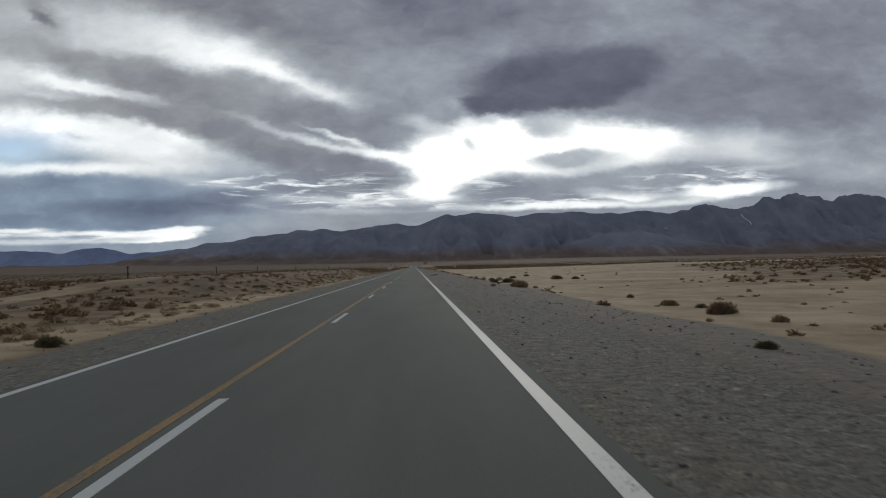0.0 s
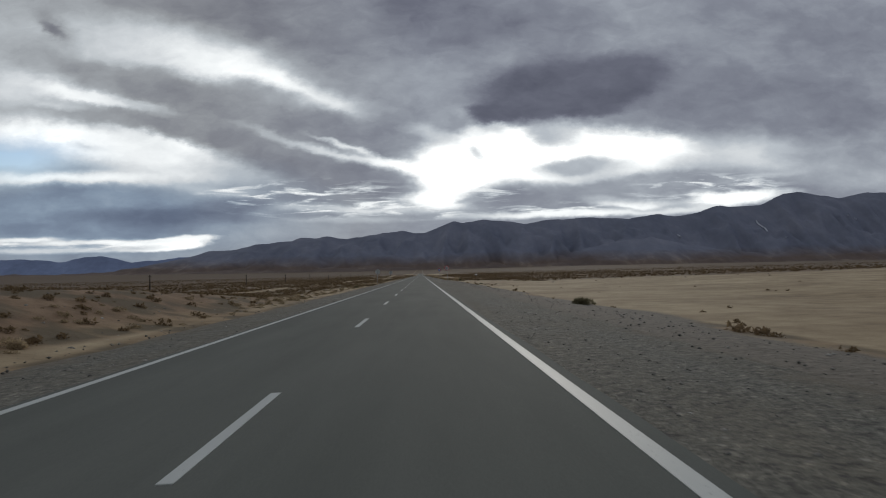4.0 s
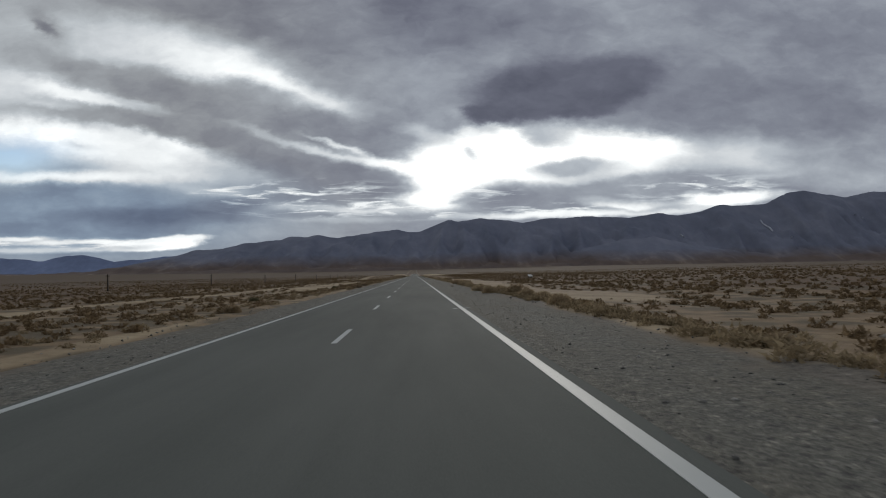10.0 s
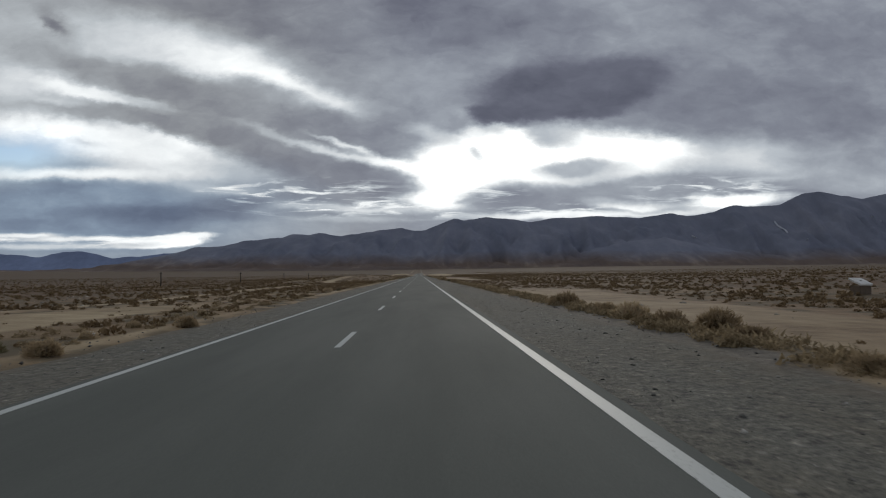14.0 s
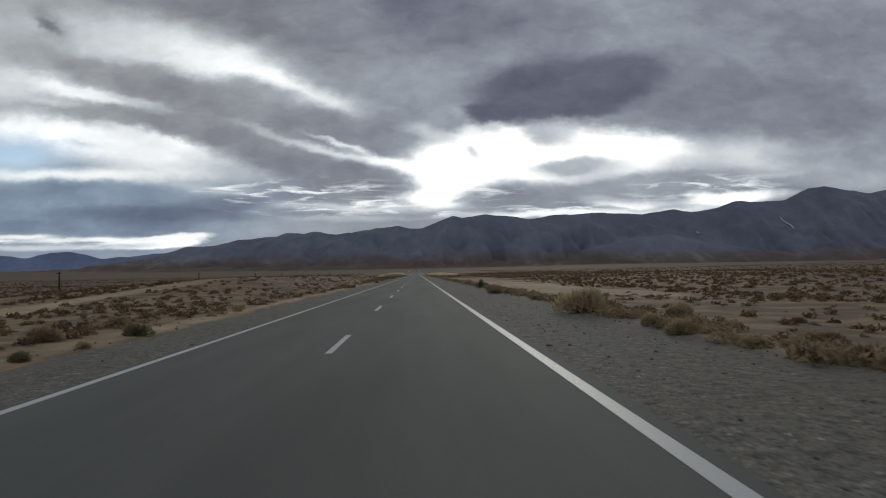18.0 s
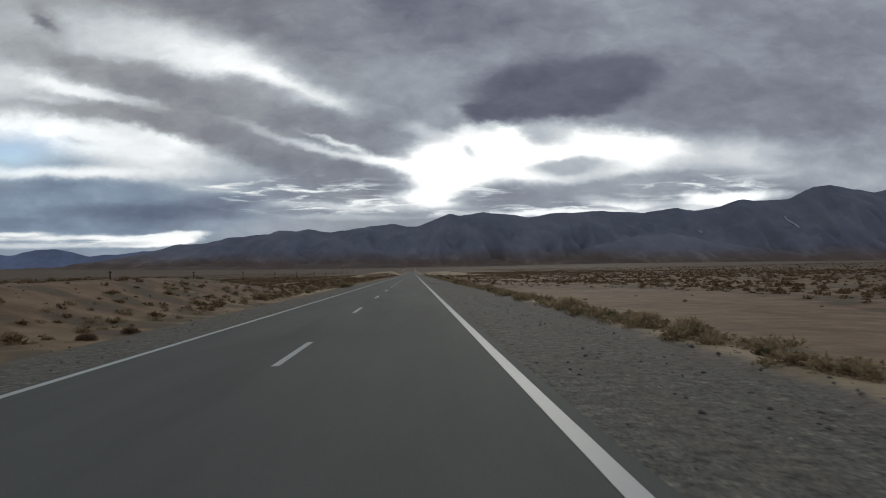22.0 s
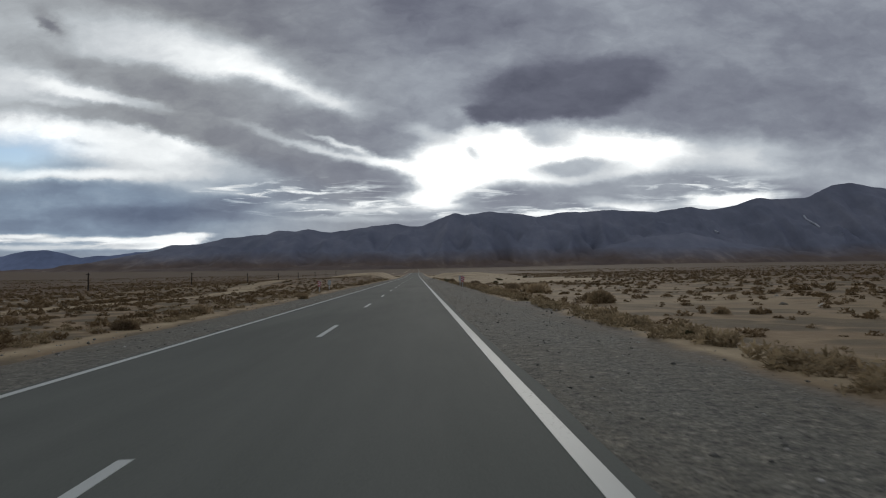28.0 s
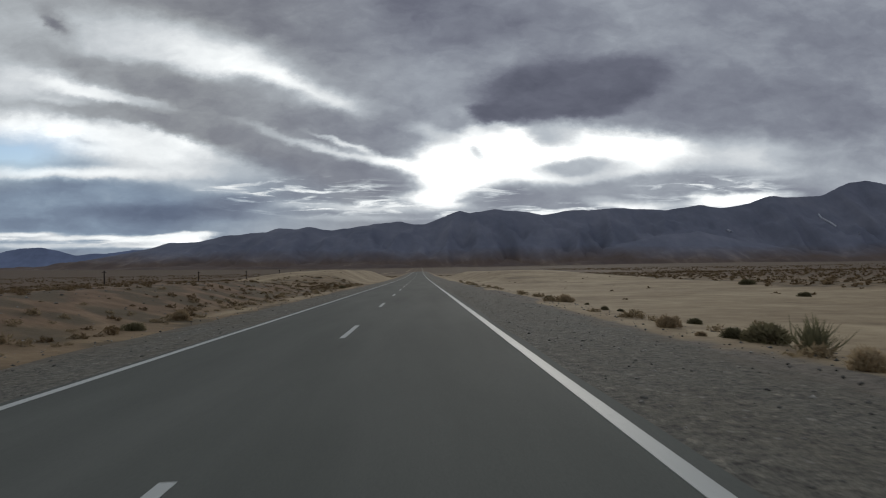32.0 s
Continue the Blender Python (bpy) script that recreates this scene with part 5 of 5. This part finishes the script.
# more of the same along the edges of the gravel
rng = np.random.RandomState(5)
count = 0
while len(placed) < 295:
    y = rng.uniform(8, 960)
    right = rng.rand() < 0.55
    if right:
        dense = max(float(hump(y, 236, 345)), float(hump(y, 355, 560)), 0.8 * float(hump(y, 560, 850)), 0.03)
        x = 6.25 + abs(rng.normal(0, 0.9))
    else:
        dense = 0.75
        x = -5.7 - abs(rng.normal(0, 1.1))
    if rng.rand() > dense or any(abs(x - a) < 0.7 and abs(y - b) < 0.8 for a, b in placed):
        continue
    if any(abs(y - b) < 1.2 for b in (224.3, 273.7, 224.6, 273.1, 819.3, 826.0)):
        continue
    kind = int(rng.choice([0, 0, 1, 1, 2]))
    shrub(x, y, rng.uniform(0.25, 0.75), kind, count, rng.uniform(0, 360), rng.uniform(0.8, 1.15))
    placed.append((x, y))
    count += 1


def scatter(name, n, pick, unit, label, category, mat):
    """Many small tufts or stones joined into one object: unit() gives points and triangles of a few variants."""
    variants = [unit(v_) for v_ in range(6)]
    cos, trs, at = [], [], 0
    pts = pick(n)
    for j, (x, y, z, s_, a, q) in enumerate(pts):
        co, tr = variants[j % 6]
        c, sn = math.cos(a), math.sin(a)
        p = co * np.array([s_, s_, s_ * q])
        p = np.stack([p[:, 0] * c - p[:, 1] * sn + x, p[:, 0] * sn + p[:, 1] * c + y, p[:, 2] + z], -1)
        cos.append(p)
        trs.append(tr + at)
        at += len(co)
    ob = new(name, raw_mesh(name, np.concatenate(cos), np.concatenate(trs), mat))
    return tagged(ob, label, category, kind="stuff")




def clump(rng, n, size, tall, width):
    """Short ragged leaf sprays through a low rounded bush about one metre wide."""
    lobes = [(rng.uniform(0, 6.283), rng.uniform(0.05, 0.22), rng.uniform(0.24, 0.34)) for _ in range(5)]
    pick = rng.randint(0, 5, n)
    a, off, rad = [np.array([lobes[i][q] for i in pick]) for q in range(3)]
    v_ = rng.normal(0, 1, (n, 3))
    v_[:, 2] = np.abs(v_[:, 2])
    v_ /= np.linalg.norm(v_, axis=1)[:, None]
    rr = rad * rng.uniform(0.3, 1.0, n) ** 0.5
    p = np.stack([np.cos(a) * off, np.sin(a) * off, np.zeros(n)], -1) + v_ * rr[:, None] * np.array([1, 1, tall * 1.4])
    grow = v_ * np.array([0.7, 0.7, 0.4]) + np.array([0, 0, 0.2]) + rng.normal(0, 0.6, (n, 3))
    grow /= np.linalg.norm(grow, axis=1)[:, None]
    side = np.cross(grow, rng.normal(0, 1, (n, 3)))
    side /= np.linalg.norm(side, axis=1)[:, None] + 1e-6
    l = size * rng.uniform(0.5, 1.4, n)[:, None]
    co = np.stack([p - side * l * width - grow * l * 0.4, p + side * l * width - grow * l * 0.4, p + grow * l * 0.6], 1).reshape(-1, 3)
    return co, np.arange(3 * n).reshape(-1, 3)


def tuft(n, size, width):
    def made(v_):
        return clump(np.random.RandomState(950 + v_), n, size, 0.72, width)
    return made


def pick_band(n, d0, d1, power, seed, small, large):
    """Places for n tufts between d0 and d1 metres from the gravel, thick in the scrub and thin on bare sand."""
    r = np.random.RandomState(seed)
    out = []
    while len(out) < n:
        m_ = 4 * n
        side = r.rand(m_) < 0.5
        dist = d0 + r.uniform(0, 1, m_) ** power * (d1 - d0)
        x = np.where(side, 6.5 + dist, -5.4 - dist)
        y = r.uniform(2, 1090, m_)
        bare = sandy(x, y)
        red = red_earth(x, y)
        clump = 0.5 + 0.5 * wave(x, y, 9, 31)
        prob = np.clip((1 - np.maximum(bare, stony(x, y))) ** 1.7 * (0.35 + 0.65 * clump) + 0.012, 0, 1) * (1 - 0.45 * red * (x < 0) - 0.9 * red * (x > 0))
        ok = r.rand(m_) < prob
        z = land(x, y)
        size = r.uniform(small, large, m_) * np.where(bare > 0.6, 0.55, 1.0) * (1 - 0.35 * red)
        for i in np.nonzero(ok)[0]:
            out.append((x[i], y[i], z[i] - 0.02, size[i], r.uniform(0, 6.283), r.uniform(0.7, 1.1)))
    return out[:n]


def pick_far(n):
    r = np.random.RandomState(22)
    m_ = 6 * n
    side = r.rand(m_) < 0.5
    dist = 75 + r.uniform(0, 1, m_) ** 1.4 * 330
    x = np.where(side, 6.3 + dist, -5.7 - dist)
    y = r.uniform(40, 1500, m_)
    ok = r.rand(m_) < np.clip(0.45 + 0.5 * wave(x, y, 30, 32), 0.05, 1)
    z = land(x, y)
    idx = np.nonzero(ok)[0][:n]
    return [(x[i], y[i], z[i] - 0.03, r.uniform(0.6, 1.5), r.uniform(0, 6.283), r.uniform(0.6, 0.9)) for i in idx]


def pick_verge(n):
    """A broken row of dry bushes where the gravel ends."""
    r = np.random.RandomState(41)
    out = []
    while len(out) < n:
        y = r.uniform(6, 960)
        if r.rand() < 0.50:
            x = 6.3 + abs(r.normal(0, 0.75))
            dense = max(float(hump(y, 238, 345, 6)), float(hump(y, 352, 600, 8)), 0.7 * float(hump(y, 600, 690)), 0.95 * float(hump(y, 690, 845, 8)), 0.10 * float(hump(y, 845, 960)))
            size = r.uniform(0.40, 1.0)
        else:
            x = -5.75 - abs(r.normal(0, 1.5))
            dense = 0.55 + 0.4 * math.sin(y * 0.11) * math.sin(y * 0.031)
            size = r.uniform(0.22, 0.68)
        gap = 0.5 + 0.9 * noise.noise(Vector((x * 0.3, y * 0.16, 7.0)))
        if r.rand() > dense * (0.55 + gap) or any(abs(y - b_) < 0.9 for b_ in (224.3, 273.7, 224.6, 273.1, 819.3, 826.0)):
            continue
        out.append((x, y, ground_z(x, y) - 0.02, size, r.uniform(0, 6.283), r.uniform(0.7, 1.05)))
    return out


VERGE = shrub_material("verge_brush", (0.120, 0.093, 0.056), (0.265, 0.206, 0.125), (0.470, 0.380, 0.245), True)
scatter("roadside_brush", 5800, pick_verge, tuft(105, 0.14, 0.22), "straw and brown dry bushes along the gravel edge", "brush", VERGE)
scatter("desert_brush", 15500, lambda n: pick_band(n, 0.6, 16.0, 1.05, 21, 0.25, 0.85), tuft(46, 0.18, 0.32), "brown and straw desert brush beside the road", "brush", FIELD)
scatter("desert_brush", 44000, lambda n: pick_band(n, 13.0, 90.0, 1.3, 24, 0.40, 1.0), tuft(15, 0.30, 0.36), "brown desert brush over the plain", "brush", FIELD)
scatter("far_desert_brush", 30000, pick_far, tuft(7, 0.42, 0.40), "low brown brush on the far plain", "brush", FIELD)

# loose stones on the shoulders
STONE, net, bsdf = material("loose_stone", 0.9)
k = net.n("ShaderNodeNewGeometry").outputs["Random Per Island"]
net.t.links.new(net.ramp(k, [(0.0, (0.070, 0.067, 0.062)), (0.45, (0.150, 0.144, 0.130)), (0.85, (0.27, 0.255, 0.225)), (1.0, (0.46, 0.44, 0.40))]), bsdf.inputs["Base Color"])


def stone_unit(v_):
    """An angular chip with eight faces."""
    r = np.random.RandomState(700 + v_)
    co = np.array([(0.5, 0, 0), (0, 0.5, 0), (-0.5, 0, 0), (0, -0.5, 0), (0, 0, 0.42), (0, 0, -0.3)]) * r.uniform(0.7, 1.2, (6, 1)) + r.uniform(-0.1, 0.1, (6, 3))
    tr = np.array([(0, 1, 4), (1, 2, 4), (2, 3, 4), (3, 0, 4), (1, 0, 5), (2, 1, 5), (3, 2, 5), (0, 3, 5)])
    return co * np.array([1.0, 0.8, 0.8]), tr


def pick_stones(n):
    r = np.random.RandomState(23)
    right = r.rand(n) < 0.65
    x = np.where(right, r.uniform(3.5, 8.2, n), r.uniform(-6.2, -3.15, n))
    y = r.uniform(4, 930, n)
    on = (x < GRAVEL_R - 0.2) & (x > GRAVEL_L + 0.2)
    z = np.where(on, bed(x) - 0.035, land(x, y))
    s_ = 0.022 + 0.085 * r.uniform(0, 1, n) ** 3.2
    out = [(x[i], y[i], z[i], s_[i], r.uniform(0, 6.283), r.uniform(0.7, 1.2)) for i in range(n)]
    # clods on the bare banks
    for y0, y1 in ((38, 150), (535, 650), (850, 935)):
        for _ in range(1500):
            a, b = -r.uniform(5.8, 16), r.uniform(y0, y1)
            out.append((a, b, ground_z(a, b), 0.03 + 0.16 * r.rand() ** 4, r.uniform(0, 6.283), r.uniform(0.6, 1.0)))
    return out


scatter("shoulder_stones", 52000, pick_stones, stone_unit, "loose grey stones on the gravel shoulders", "stones", STONE)


def pick_rubble(n):
    """Pale stones that lie in heaps among the western brush and on the eastern sand."""
    r = np.random.RandomState(61)
    out = []
    while len(out) < n:
        y = r.uniform(150, 900)
        heap = max(float(hump(y, 195, 300, 12)), float(hump(y, 395, 470, 12)), 0.8 * float(hump(y, 640, 840, 12)))
        x = -r.normal(27, 4.5) if r.rand() < 0.8 else r.uniform(9, 60)
        if r.rand() > heap or -9 < x < 9:
            continue
        out.append((x, y, ground_z(x, y), 0.08 + 0.42 * r.rand() ** 3, r.uniform(0, 6.283), r.uniform(0.6, 1.0)))
    return out


RUBBLE, net, bsdf = material("pale_rubble", 0.95)
k = net.n("ShaderNodeNewGeometry").outputs["Random Per Island"]
net.t.links.new(net.ramp(net.math("MULTIPLY_ADD", net.noise(where(net), 9.0, 4.0), 0.4, net.math("MULTIPLY", k, 0.7)), [(0.2, (0.16, 0.14, 0.115)), (0.6, (0.30, 0.27, 0.22)), (0.95, (0.46, 0.42, 0.35))]), bsdf.inputs["Base Color"])
scatter("field_rubble", 2600, pick_rubble, stone_unit, "pale broken stones among the desert brush", "stones", RUBBLE)
